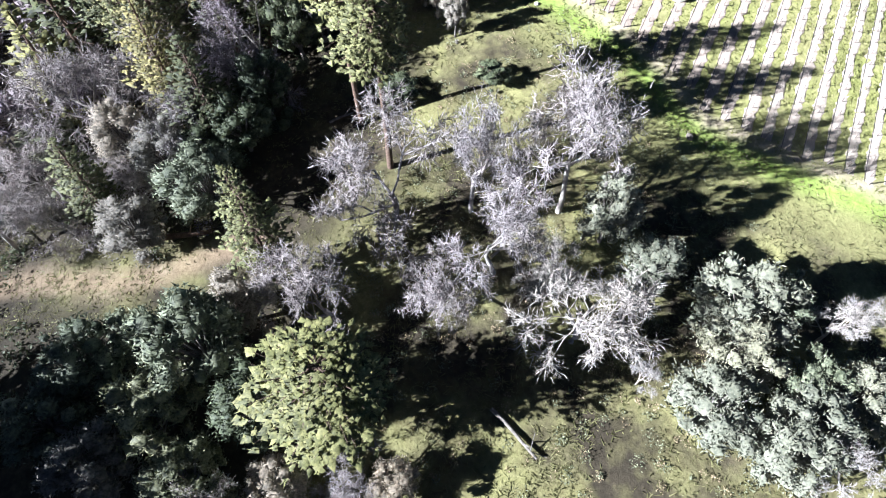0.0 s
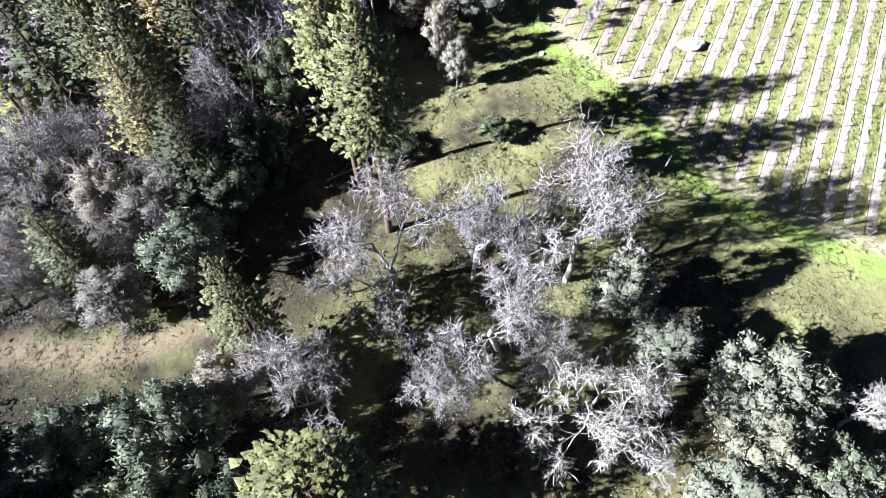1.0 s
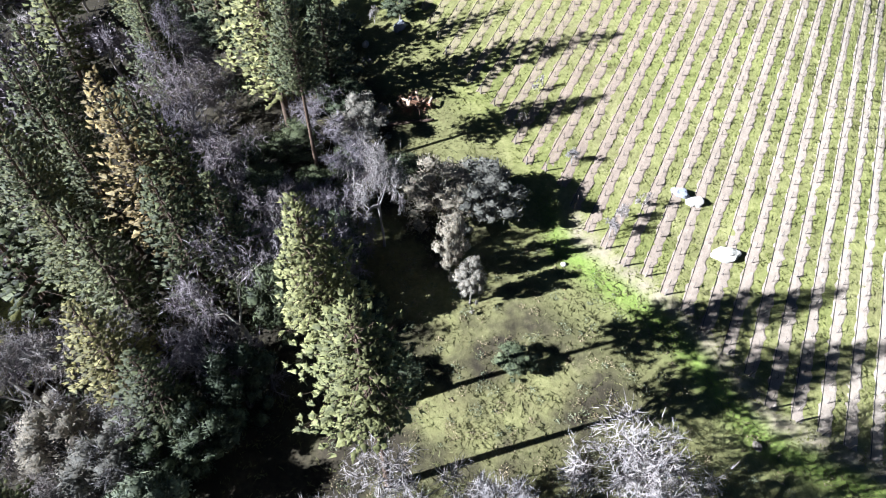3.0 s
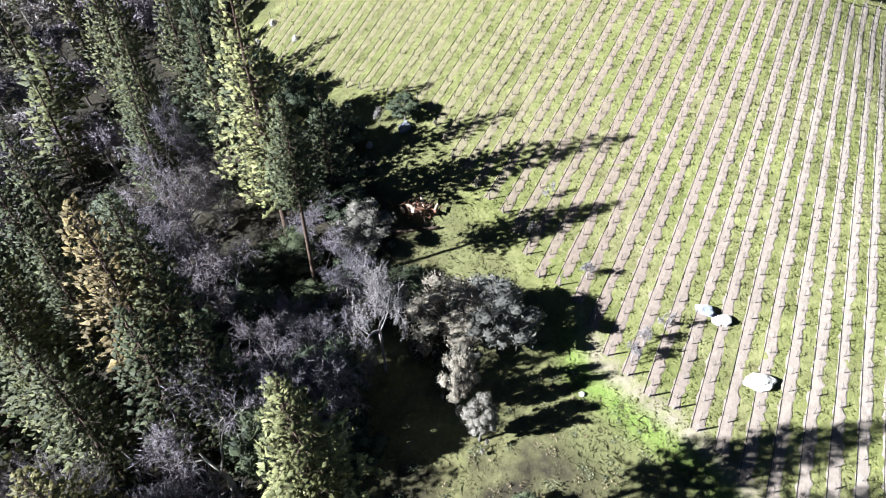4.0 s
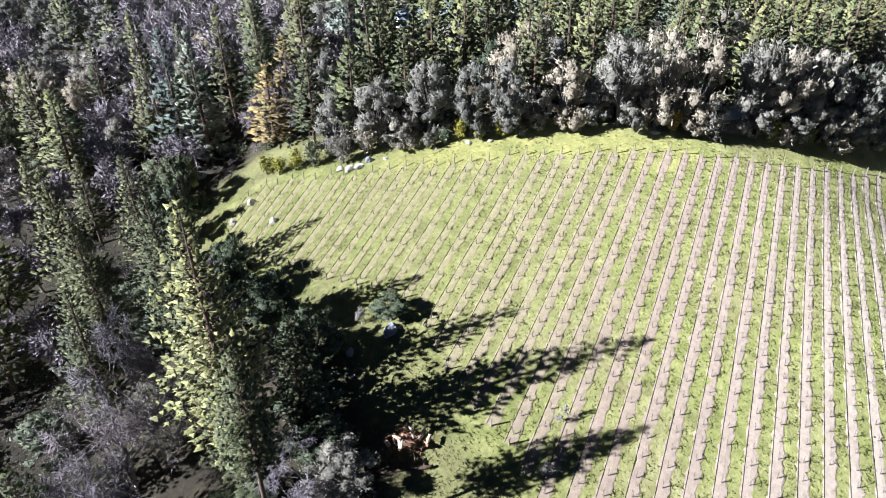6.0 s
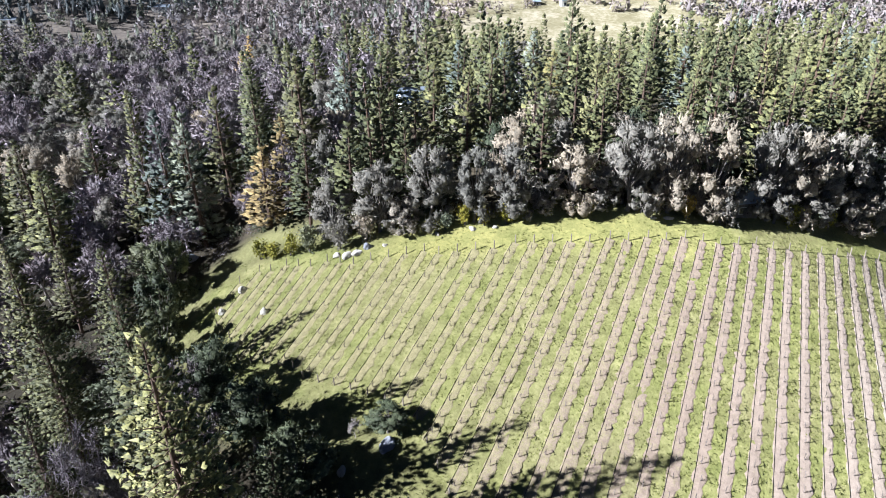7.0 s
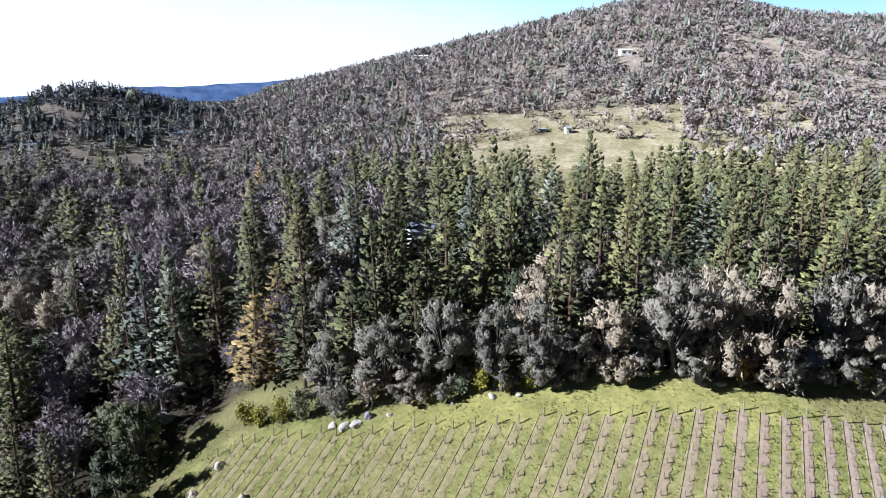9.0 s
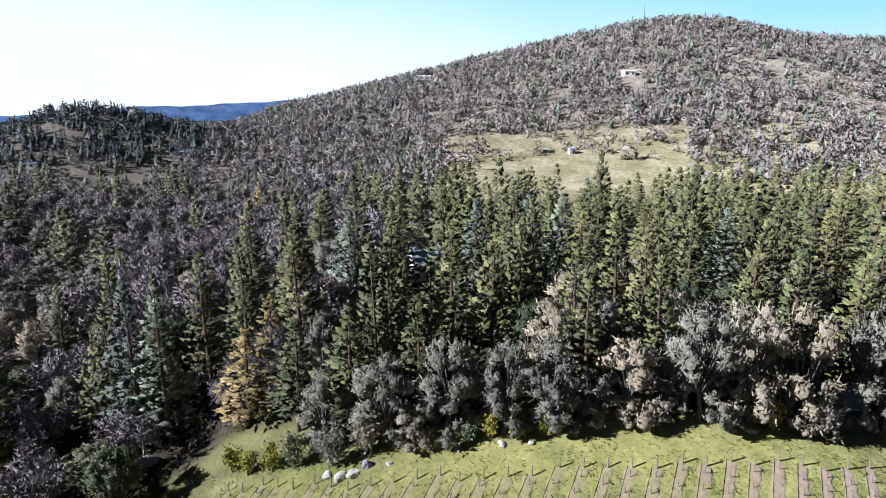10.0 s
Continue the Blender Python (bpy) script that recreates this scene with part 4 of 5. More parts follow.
# ---------------------------------------------------------------- the belt of trees along the far edge, and the wood behind it
L_EDGE = "grey-leaved oak at the far edge of the vineyard"
for kind, x, y, h, r, material, label in (
    ("far_oak", -20.5, 136.5, 11.0, 3.8, OAK_GREY, L_EDGE), ("far_oak", -13.0, 135.0, 13.0, 4.6, OAK_GREY, L_EDGE),
    ("far_oak", -5.0, 134.5, 14.0, 4.4, OAK_GREY, L_EDGE), ("far_oak", 1.5, 133.5, 13.0, 3.6, OAK_GREY, L_EDGE),
    ("far_oak", 7.0, 133.3, 12.5, 4.0, OAK_GREY, L_EDGE), ("far_oak", 16.5, 135.0, 12.0, 4.0, OAK_GREY, L_EDGE),
    ("far_oak", 25.0, 135.4, 16.0, 5.0, OAK_GREY, L_EDGE), ("far_oak", 31.5, 136.4, 17.5, 4.6, OAK_GREY, L_EDGE),
    ("far_oak", 38.0, 137.0, 17.0, 5.0, OAK_GREY, L_EDGE), ("far_oak", 47.6, 139.0, 18.0, 4.6, OAK_GREY, L_EDGE),
    ("far_oak", 53.0, 141.0, 17.0, 5.0, OAK_GREY, L_EDGE), ("far_oak", 60.5, 143.0, 17.0, 5.0, OAK_GREY, L_EDGE),
    ("far_oak", 69.0, 145.6, 15.0, 5.2, OAK_GREY, L_EDGE), ("far_oak", 78.0, 150.0, 15.0, 5.2, OAK_GREY, L_EDGE),
    ("far_oak", 87.0, 155.0, 15.0, 5.2, OAK_GREY, L_EDGE), ("far_oak", 96.0, 161.0, 15.0, 5.2, OAK_GREY, L_EDGE),
    ("far_oak", 12.0, 134.2, 7.0, 3.0, OAK_GREY, L_EDGE), ("far_oak", 21.0, 135.4, 8.0, 3.2, OAK_GREY, L_EDGE),
    ("far_oak", 39.8, 136.4, 8.0, 3.2, OAK_GREY, L_EDGE), ("far_oak", 49.5, 138.6, 8.5, 3.4, OAK_GREY, L_EDGE),
    ("far_oak", 56.8, 140.4, 8.5, 3.4, OAK_GREY, L_EDGE), ("far_oak", 65.0, 142.8, 9.0, 3.6, OAK_GREY, L_EDGE),
    ("far_oak", 74.0, 146.6, 9.0, 3.6, OAK_GREY, L_EDGE), ("far_oak", -9.0, 133.4, 6.5, 3.0, OAK_GREY, L_EDGE),
    ("far_pine", -33.0, 145.6, 14.5, 4.4, PINE_BROWN, "dying orange-brown pine at the edge of the wood"),
    ("far_pine", -29.6, 147.0, 17.0, 4.4, PINE_BROWN, "dying orange-brown pine at the edge of the wood"),
    ("far_pine", 10.0, 183.0, 20.0, 4.2, PINE_GREY, "pale grey pine in the dense wood"), ("far_pine", -22.0, 168.0, 19.0, 3.8, PINE_GREY, "blue-grey pine in the dense wood"),
    ("far_pine", -27.0, 151.0, 24.5, 4.8, PINE_YELLOW, "yellowing pine at the edge of the wood"),
    ("far_pine", -47.0, 150.0, 25.0, 4.8, PINE_GREY, "blue-grey pine at the edge of the wood"),
    ("far_pine", -52.0, 150.5, 26.0, 4.6, PINE_GREY, "blue-grey pine at the edge of the wood"),
    ("far_pine", -4.6, 157.5, 20.0, 3.8, PINE, L_PINE), ("far_pine", -12.0, 156.5, 15.0, 3.4, PINE, L_PINE),
    ("far_pine", -57.0, 153.0, 22.0, 3.6, PINE, L_PINE), ("far_pine", -45.0, 161.0, 23.0, 4.2, PINE_YELLOW, "yellowing pine at the edge of the wood"),
    ("far_oak", -43.0, 120.5, 11.0, 4.2, OAK_DARK, "dark evergreen oak beside the sloping grass"), ("far_oak", -46.5, 128.0, 12.0, 4.4, OAK_DARK, "dark evergreen oak beside the sloping grass"),
    ("far_oak", -48.0, 136.5, 13.0, 4.4, OAK_DARK, "dark evergreen oak beside the sloping grass"),
    ("far_pine", -8.8, 138.0, 17.0, 3.4, PINE, L_PINE), ("far_pine", 12.0, 138.0, 18.0, 3.6, PINE, L_PINE), ("far_pine", 20.8, 140.0, 19.0, 3.6, PINE, L_PINE),
    ("far_pine", 49.5, 146.0, 20.0, 3.8, PINE, L_PINE), ("far_pine", -25.0, 141.0, 16.0, 3.4, PINE, L_PINE),
    ("far_pine", 11.0, 143.0, 20.0, 3.6, PINE, L_PINE), ("far_pine", 5.0, 150.0, 22.0, 3.8, PINE, L_PINE),
    ("far_pine", 21.0, 147.0, 21.0, 3.6, PINE_YELLOW, "yellowing pine behind the grey oaks"),
):
    plant(kind, x, y, h, r, material, label, G_EDGE)


def back_wood(x, y):
    edge = 133 + 0.0030 * (x - 10) ** 2 if x > -20 else 141 - 0.25 * (x + 20)
    return y > edge + 2 + max(0, min(6, (x - 38) * 0.3)) and abs(x + 3) < (y - 60) * 0.85 + 14 and not math.hypot(x + 11.8, y - 212) < 7 and not (abs(x + 0.75 + 0.0515 * y) < 3.6 and 150 < y < 212) and not any(math.hypot(x - a, y - b) < c for a, b, c in ((-34.0, 150.0, 6.0), (-30.0, 143.0, 5.0), (-48.0, 147.0, 6.0), (-44.0, 154.0, 4.0)))


L_FAR = "pine in the dense wood behind the vineyard"
scatter(110, (-110, 125), (138, 175), 2.2, (
    (1.8, "far_pine", (17, 25), (3.0, 4.2), PINE, None, L_FAR),
    (0.4, "far_pine", (16, 22), (3.0, 4.0), PINE_YELLOW, None, "yellowing pine in the dense wood"),
    (2.0, "far_oak", (9, 15), (3.4, 5.0), OAK_GREY, None, "grey oak in the dense wood"),
    (1.2, "far_oak", (8, 13), (3.4, 4.8), OAK_DARK, None, "dark evergreen oak in the dense wood"),
), G_EDGE, back_wood)


def right_wood(x, y):
    return back_wood(x, y) and x > -22 - 0.15 * (y - 170)


def low_wood(x, y):
    return back_wood(x, y) and x <= -16 - 0.15 * (y - 170)


scatter(225, (-90, 330), (165, 385), 4.4, (
    (5.0, "far_pine", (15, 28), (3.6, 5.0), PINE, None, L_FAR),
    (2.2, "far_pine", (15, 27), (3.6, 4.8), PINE_YELLOW, None, "yellowing pine in the dense wood"),
    (0.3, "far_pine", (17, 23), (3.4, 4.4), PINE_GREY, None, "blue-grey pine in the dense wood"),
    (1.0, "far_oak", (9, 14), (3.6, 5.2), OAK_GREY, None, "grey oak in the dense wood"),
), "trees of the wood behind the vineyard", right_wood)
scatter(330, (-330, 20), (140, 400), 2.8, (
    (1.0, "far_pine", (15, 23), (3.6, 5.0), PINE, None, L_FAR),
    (0.12, "far_pine", (14, 18), (3.6, 4.6), PINE_BROWN, None, "browning pine in the low wood"),
    (2.8, "far_bare", (11, 16), (4.0, 6.0), TWIG_HAZE, TWIG_HAZE, "leafless mauve-grey oak in the low wood"),
    (3.4, "far_oak", (10, 15), (4.2, 6.2), OAK_GREY, None, "grey oak in the low wood"),
    (0.3, "far_oak", (8, 12), (3.6, 5.0), OAK_DARK, None, "dark evergreen oak in the low wood"),
), "trees of the low wood", low_wood)


for (kind, _), (bag, material) in JOINED.items():
    stem = {"coarse_pine": "distant_pine_wood", "coarse_oak": "distant_oak_wood", "far_bare": "distant_bare_wood"}[kind]
    words = {"coarse_pine": "dense distant pines behind the vineyard", "coarse_oak": "distant grey and dark oaks in the wood", "far_bare": "distant leafless mauve-grey oaks"}[kind]
    tagged(new(stem, bag.mesh(stem, material)), words, "woodland", kind="stuff")

# tall pines that shade the hollow from beyond the view
scatter(34, (-66, -45), (-14, 10), 1.8, ((1, "far_pine", (22, 28), (4.2, 5.2), PINE, None, L_PINE),), G_LEFT, lambda x, y: True)

# ---------------------------------------------------------------- undergrowth that fills the woods
def undergrowth(name, label, n, xr, yr, keep, material, size, leaf, k):
    b = Bag()
    x, y = RNG.uniform(*xr, n), RNG.uniform(*yr, n)
    at = []
    for px, py in zip(x, y):
        if not keep(px, py):
            continue
        r = RNG.uniform(*size)
        u = RNG.normal(size=(k, 3))
        u /= np.linalg.norm(u, axis=1, keepdims=True)
        u[:, 2] = np.abs(u[:, 2]) * RNG.uniform(0.8, 1.6)
        at.append(np.array([px, py, float(land(px, py)) - 0.2]) + u * (r * RNG.uniform(0.5, 1.05, k))[:, None])
    b.leaves(np.concatenate(at), leaf)
    tagged(new(name, b.mesh(name, material)), label, "undergrowth", kind="stuff")


def under_left(x, y):
    return left_wood(x, y) or (y < 40 and x < -14 and crowded(x, y, 1.5))


undergrowth("clearing_brush", "low green and brown brush about the clearing", 420, (-12, 32), (4, 64), lambda x, y: gap(np.array([x]), np.array([y]))[0] > 2.5, OAK, (0.3, 0.9), 0.09, 60)
undergrowth("clearing_litter", "dry brown brush about the clearing", 420, (-12, 32), (4, 64), lambda x, y: gap(np.array([x]), np.array([y]))[0] > 2.5, SHRUB_DRY, (0.3, 0.8), 0.085, 50)
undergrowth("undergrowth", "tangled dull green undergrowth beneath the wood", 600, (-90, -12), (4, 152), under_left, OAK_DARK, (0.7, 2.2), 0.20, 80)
undergrowth("brushwood", "bare mauve-grey brushwood beneath the wood", 600, (-90, -12), (30, 152), under_left, TWIG_DUSK, (0.8, 2.4), 0.12, 90)
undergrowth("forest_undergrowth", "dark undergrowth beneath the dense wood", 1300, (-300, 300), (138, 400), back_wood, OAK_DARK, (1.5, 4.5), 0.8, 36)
undergrowth("forest_brushwood", "grey brushwood beneath the dense wood", 1200, (-320, 40), (138, 400), back_wood, TWIG_DUSK, (1.5, 4.5), 0.8, 36)

# shrubs along the foot of the far trees
L_SHRUB = "yellow-green shrub at the foot of the far trees"
for x, y, h, r, material, label in (
    (-33.0, 137.6, 3.4, 2.0, SHRUB_YELLOW, L_SHRUB), (-30.5, 136.2, 3.0, 2.0, SHRUB_YELLOW, L_SHRUB), (-27.5, 135.6, 3.6, 2.0, SHRUB_YELLOW, L_SHRUB),
    (-24.0, 134.6, 4.6, 2.6, OAK, "green shrub at the foot of the far trees"), (-19.0, 133.4, 5.0, 2.6, OAK_GREY, "grey-green shrub beside pale boulders"),
    (-15.0, 133.6, 4.6, 2.8, OAK_GREY, "grey-green shrub beside pale boulders"), (0.2, 133.0, 3.4, 1.6, SHRUB_YELLOW, L_SHRUB),
    (3.0, 132.4, 2.6, 1.8, SHRUB_YELLOW, L_SHRUB), (6.2, 132.4, 2.8, 1.6, SHRUB_YELLOW, L_SHRUB), (-2.8, 132.6, 2.6, 1.8, OAK, "green shrub at the foot of the far trees"),
    (18.0, 133.6, 2.4, 1.6, SHRUB_YELLOW, L_SHRUB), (34.0, 135.2, 3.6, 1.8, SHRUB_ORANGE, "bright yellow-orange shrub at the edge of the grass"),
    (39.5, 135.6, 4.0, 2.6, OAK_GREY, "grey-green shrub at the foot of the far trees"), (52.0, 138.6, 4.2, 2.4, SHRUB_YELLOW, L_SHRUB), (57.0, 140.0, 4.0, 2.2, OAK, "green shrub at the foot of the far trees"),
    (60.5, 141.6, 3.6, 1.8, SHRUB_YELLOW, L_SHRUB), (26.5, 135.4, 3.2, 2.0, OAK, "green shrub at the foot of the far trees"),
):
    plant("shrub", x, y, h, r, material, label, "shrubs along the far edge")


# ---------------------------------------------------------------- woods on the hills and the plain: nobody could count them
SHELL = [(i * 6 + j, i * 6 + (j + 1) % 6, i * 6 + 6 + (j + 1) % 6, i * 6 + 6 + j) for i in range(3) for j in range(6)]


def woods(name, label, n, xr, yr, keep, material, kinds, pale=None):
    """One mesh of many small far trees, each a loose heap of sprays: pointed or round."""
    b = Bag()
    done = 0
    while done < n:
        m = 4000
        x, y = RNG.uniform(*xr, m), RNG.uniform(*yr, m)
        ok = keep(x, y)
        for px, py in zip(x[ok], y[ok]):
            if done >= n:
                break
            pointed = RNG.random() < kinds
            r = RNG.uniform(1.6, 3.2) if pointed else RNG.uniform(1.8, 6.4)
            h = r * 2.2 + RNG.uniform(1, 7) if pointed else r * 1.2 + RNG.uniform(1, 4)
            k = 14 if pointed else 36
            zf, wf = ((0.08, 0.32, 0.6, 1.0), (0.75, 0.85, 0.5, 0.03)) if pointed else ((0.12, 0.4, 0.75, 0.97), (0.55, 0.95, 0.75, 0.15))
            j = np.arange(6) * 1.0472 + RNG.uniform(0, 1)
            g0 = float(land(px, py))
            rings = [np.stack([px + r * w * RNG.uniform(0.45, 0.95, 6) * np.cos(j), py + r * w * RNG.uniform(0.45, 0.95, 6) * np.sin(j), g0 + h * (z + RNG.normal(size=6) * 0.05)], 1) for z, w in zip(zf, wf)]
            shell = np.concatenate(rings)
            hub = np.array([px, py, g0 + h * 0.3])
            if pointed:
                b.add(shell, SHELL, unit(unit(shell - hub) + RNG.normal(size=shell.shape) * 0.25))
            u = RNG.random(k)
            a = RNG.uniform(0, 6.283, k)
            if pointed:
                w = r * (1 - u) ** 0.8 * RNG.uniform(0.5, 1.0, k)
                z = h * (0.12 + 0.88 * u)
            else:
                w = r * np.sqrt(np.clip(1 - (2 * u - 1) ** 2, 0.05, 1)) * RNG.uniform(0.2, 1.0, k) ** 0.5
                z = h * (0.1 + 0.9 * u)
            p = np.stack([px + w * np.cos(a), py + w * np.sin(a), g0 + z], 1)
            q = RNG.normal(size=(k, 3)) * 0.6 + (0, 0, 0.35)
            b.blades(p - q * r * 0.25, p + q * r * 0.36, np.full(k, r * (0.40 if pointed else 0.26)), unit(unit(p - hub) + RNG.normal(size=p.shape) * 0.25))
            done += 1
    tagged(new(name, b.mesh(name, material)), label, "woodland", kind="stuff")


def clump(x, y, s):
    return np.sin(x * 0.021 * s + 1.3) * np.sin(y * 0.017 * s + 0.4) + 0.6 * np.sin(x * 0.053 * s + y * 0.031 * s)


HOMES = [(159.5, 666.0, 12.0), (-42.0, 785.0, 14.0)]  # clearings of the two hill houses


def on_hill(x, y):
    depth = y - 69
    field = (np.abs((x - 0.17 * depth) / depth) < 0.20) & (y < 560) & (y > 380)
    for a, c, d in HOMES:
        field |= (np.abs(x - a + (c - y) * 0.0) < d) & (y > c - 45) & (y < c + d)
    return (x / depth > -0.42) & (x / depth < 0.95) & ~field & (RNG.random(len(x)) < 0.72 + 0.28 * clump(x, y, 1))


def on_field(x, y):
    depth = y - 69
    return (np.abs((x - 0.2 * depth) / depth) < 0.27) & (y > 500 + 20 * clump(x, y, 2)) & (RNG.random(len(x)) < 0.4)


def on_plain(x, y):
    depth = y - 69
    return (x / depth > -0.95) & (x / depth < -0.05)


woods("hillside_oak_wood", "mauve-grey leafless and grey oaks covering the hill", 5600, (-330, 900), (440, 900), on_hill, HILL_OAK, 0.1)
woods("hillside_pine_wood", "scattered grey-green pines covering the hill", 1300, (-330, 900), (440, 900), on_hill, PINE_GREY, 0.9)
woods("hillside_evergreen_wood", "dark evergreen trees on the hill", 450, (-100, 900), (440, 900), on_hill, OAK, 0.4)
woods("pasture_trees", "scattered bare oaks at the edge of the hill pasture", 130, (-50, 330), (480, 590), on_field, HILL_OAK, 0.0)
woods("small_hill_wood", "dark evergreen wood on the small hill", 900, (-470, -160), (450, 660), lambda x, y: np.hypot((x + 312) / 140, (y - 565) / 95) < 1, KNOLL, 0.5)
woods("plain_oak_wood", "mauve-grey oak wood on the plain beyond", 1800, (-900, 60), (385, 1100), on_plain, HILL_OAK, 0.1)
# grey needles stand in for haze over these pines
woods("plain_pine_wood", "dark pines scattered over the plain beyond", 1000, (-900, 60), (385, 1100), on_plain, PINE_GREY, 0.8)

# distant ridge on the skyline; its blue haze is put in as colour and glow
b = Bag()
rx = np.linspace(-4200, 1500, 140)
rz = np.interp(rx, (-4200, -3100, -2230, -1400, -870, 1500), (30, 46, 102, 128, 168, 180)) + 5 * np.sin(rx * 0.0043 + 0.5) + 3 * np.sin(rx * 0.011) + 2 * np.sin(rx * 0.031 + 2)
ra = np.arctan2(rx, 4300)
v = np.concatenate([np.stack([d * np.sin(ra), d * np.cos(ra) + 40, z], 1) for d, z in ((4500, rz), (4400, rz * 0.55), (4200, -60 + 0 * rx))])
k = len(rx)
b.add(v, [(r * k + i, (r + 1) * k + i, (r + 1) * k + i + 1, r * k + i + 1) for r in range(2) for i in range(k - 1)])
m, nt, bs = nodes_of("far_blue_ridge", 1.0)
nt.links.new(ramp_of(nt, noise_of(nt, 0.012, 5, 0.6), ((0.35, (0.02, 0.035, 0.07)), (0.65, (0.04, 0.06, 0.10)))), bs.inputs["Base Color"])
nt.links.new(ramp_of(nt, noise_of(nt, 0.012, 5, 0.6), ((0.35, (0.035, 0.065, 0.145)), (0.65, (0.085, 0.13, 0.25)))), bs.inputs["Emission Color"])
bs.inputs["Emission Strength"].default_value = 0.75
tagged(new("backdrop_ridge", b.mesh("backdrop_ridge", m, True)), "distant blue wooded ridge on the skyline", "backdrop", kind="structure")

# ---------------------------------------------------------------- vineyard: rows 2.4 m apart
ROW = radians(26.3)
ALONG, ACROSS = np.array([math.sin(ROW), math.cos(ROW)]), np.array([math.cos(ROW), -math.sin(ROW)])


def vine_mesh(seed):
    """A pruned winter vine 0.8 m high at its steel stake: trunk, two arms along the row, short spurs."""
    r = np.random.default_rng(seed)
    b = Bag()
    top = np.array([r.normal() * 0.05, r.normal() * 0.05, 0.55])
    b.tube([(0, 0, -0.05), top * 0.5 + r.normal(size=3) * 0.04, top], [0.045, 0.038, 0.034], 4)
    for s in (-1, 1):
        e = top + np.array([s * 0.10 * r.normal(), s * 0.42, 0.06 * r.normal()])
        b.tube([top, e], [0.028, 0.018], 3)
        for q in (0.5, 1.0):
            p = top + (e - top) * q
            b.tube([p, p + np.array([r.normal() * 0.10, r.normal() * 0.08, r.uniform(0.10, 0.24)])], [0.014, 0.007], 3)
    return b


VINES = [vine_mesh(i) for i in range(4)]
VINE_DATA = [v.mesh("vine", VINE) for v in VINES]
sb = Bag()
sb.tube([(0, 0, -0.2), (0, 0, 0.9)], [0.02, 0.02], 4, True)
STAKE_DATA = sb.mesh("stake", STAKE)
pb = Bag()
pb.tube([(0, 0, -0.4), (0.04, -0.09, 0.6), (0.08, -0.18, 1.25)], [0.085, 0.08, 0.075], 6, True)
POST_DATA = pb.mesh("end_post", POST)
single = 0
for n in range(-45, 46):
    s0 = -7.15 + 2.4 * n
    ts = np.arange(-40, 190, 1.1)
    P = ACROSS * s0 + ALONG * ts[:, None]
    ok = gap(P[:, 0], P[:, 1]) < -0.4
    if ok.sum() < 6:
        continue
    runs = np.split(np.flatnonzero(ok), np.flatnonzero(np.diff(np.flatnonzero(ok)) > 1) + 1)
    run = max(runs, key=len)
    P = P[run]
    Z = land(P[:, 0], P[:, 1])
    x0, y0 = P[0]
    row = root("vine_row", (x0, y0, float(Z[0])))
    tagged(row, "row of pruned bare grapevines on a strip of bare soil", "vine row", "rows of the vineyard")
    at = np.column_stack([P[:, 0] - x0, P[:, 1] - y0, Z - Z[0]])
    # strip of bare soil, a low mound with a ragged edge
    q = 2
    fine_n = (len(P) - 1) * q + 1
    fx = np.interp(np.arange(fine_n) / q, np.arange(len(P)), at[:, 0])
    fy = np.interp(np.arange(fine_n) / q, np.arange(len(P)), at[:, 1])
    b = Bag()
    half = 0.60 + RNG.normal(size=(fine_n, 2)) * 0.10 + 0.05 * np.sin(np.arange(fine_n) * 0.23 + n)[:, None]
    cols = []
    for side, up in ((-1, -0.035), (-0.75, 0.005), (0.1, 0.02), (0.75, 0.005), (1, -0.035)):
        w = np.where(side < 0, half[:, 0], half[:, 1]) * side
        sx, sy = fx + ACROSS[0] * w, fy + ACROSS[1] * w
        cols.append(np.column_stack([sx, sy, land(sx + x0, sy + y0) - Z[0] + up + RNG.normal(size=fine_n) * 0.012 + 0.055]))
    v = np.stack(cols, 1).reshape(-1, 3)
    b.add(v, [(i * 5 + j, (i + 1) * 5 + j, (i + 1) * 5 + j + 1, i * 5 + j + 1) for i in range(fine_n - 1) for j in range(4)])
    part("soil_strip", b.mesh("soil_strip", SOIL), row, "strip of bare pinkish soil")
    # vines every 2.2 m, a stake at each, drip hose along them
    vb, kb = Bag(), Bag()
    for i in range(1, len(at) - 1, 2):
        p = at[i] + np.array([RNG.normal() * 0.06, RNG.normal() * 0.06, 0.05])
        if RNG.random() < 0.05:
            continue
        close = math.hypot(P[i, 0] - 26, P[i, 1] - 58) < 21 and single < 290
        turn = Matrix.Rotation(-ROW + RNG.normal() * 0.1, 4, "Z")
        k = RNG.integers(0, 4)
        if close:
            single += 1
            o = part("vine", VINE_DATA[k], row)
            o.matrix_basis = Matrix.Translation(p) @ turn
            o = part("stake", STAKE_DATA, row)
            o.matrix_basis = Matrix.Translation(p)
        else:
            R = np.array(turn.to_3x3())
            vv = np.concatenate(VINES[k].v) @ R.T * RNG.uniform(0.85, 1.15) + p
            vb.add(vv, [])
            vb.f.extend([[c + vb.n - len(vv) for c in f] for f in VINES[k].f])
            kb.tube([p, p + (RNG.normal() * 0.05, RNG.normal() * 0.05, 0.88)], [0.02, 0.02], 3)
    if vb.n:
        tagged(part("vine_wood", vb.mesh("vine_wood", VINE), row), kind="stuff")
        tagged(part("staking", kb.mesh("staking", STAKE), row), kind="stuff")
    # hose thickened so that its black also draws the grass edge's shadow line
    hb = Bag()
    hx, hy = fx[::2] - ACROSS[0] * 0.5, fy[::2] - ACROSS[1] * 0.5
    hb.tube(np.column_stack([hx, hy, land(hx + x0, hy + y0) - Z[0] + 0.08]), np.full(len(hx), 0.036), 3)
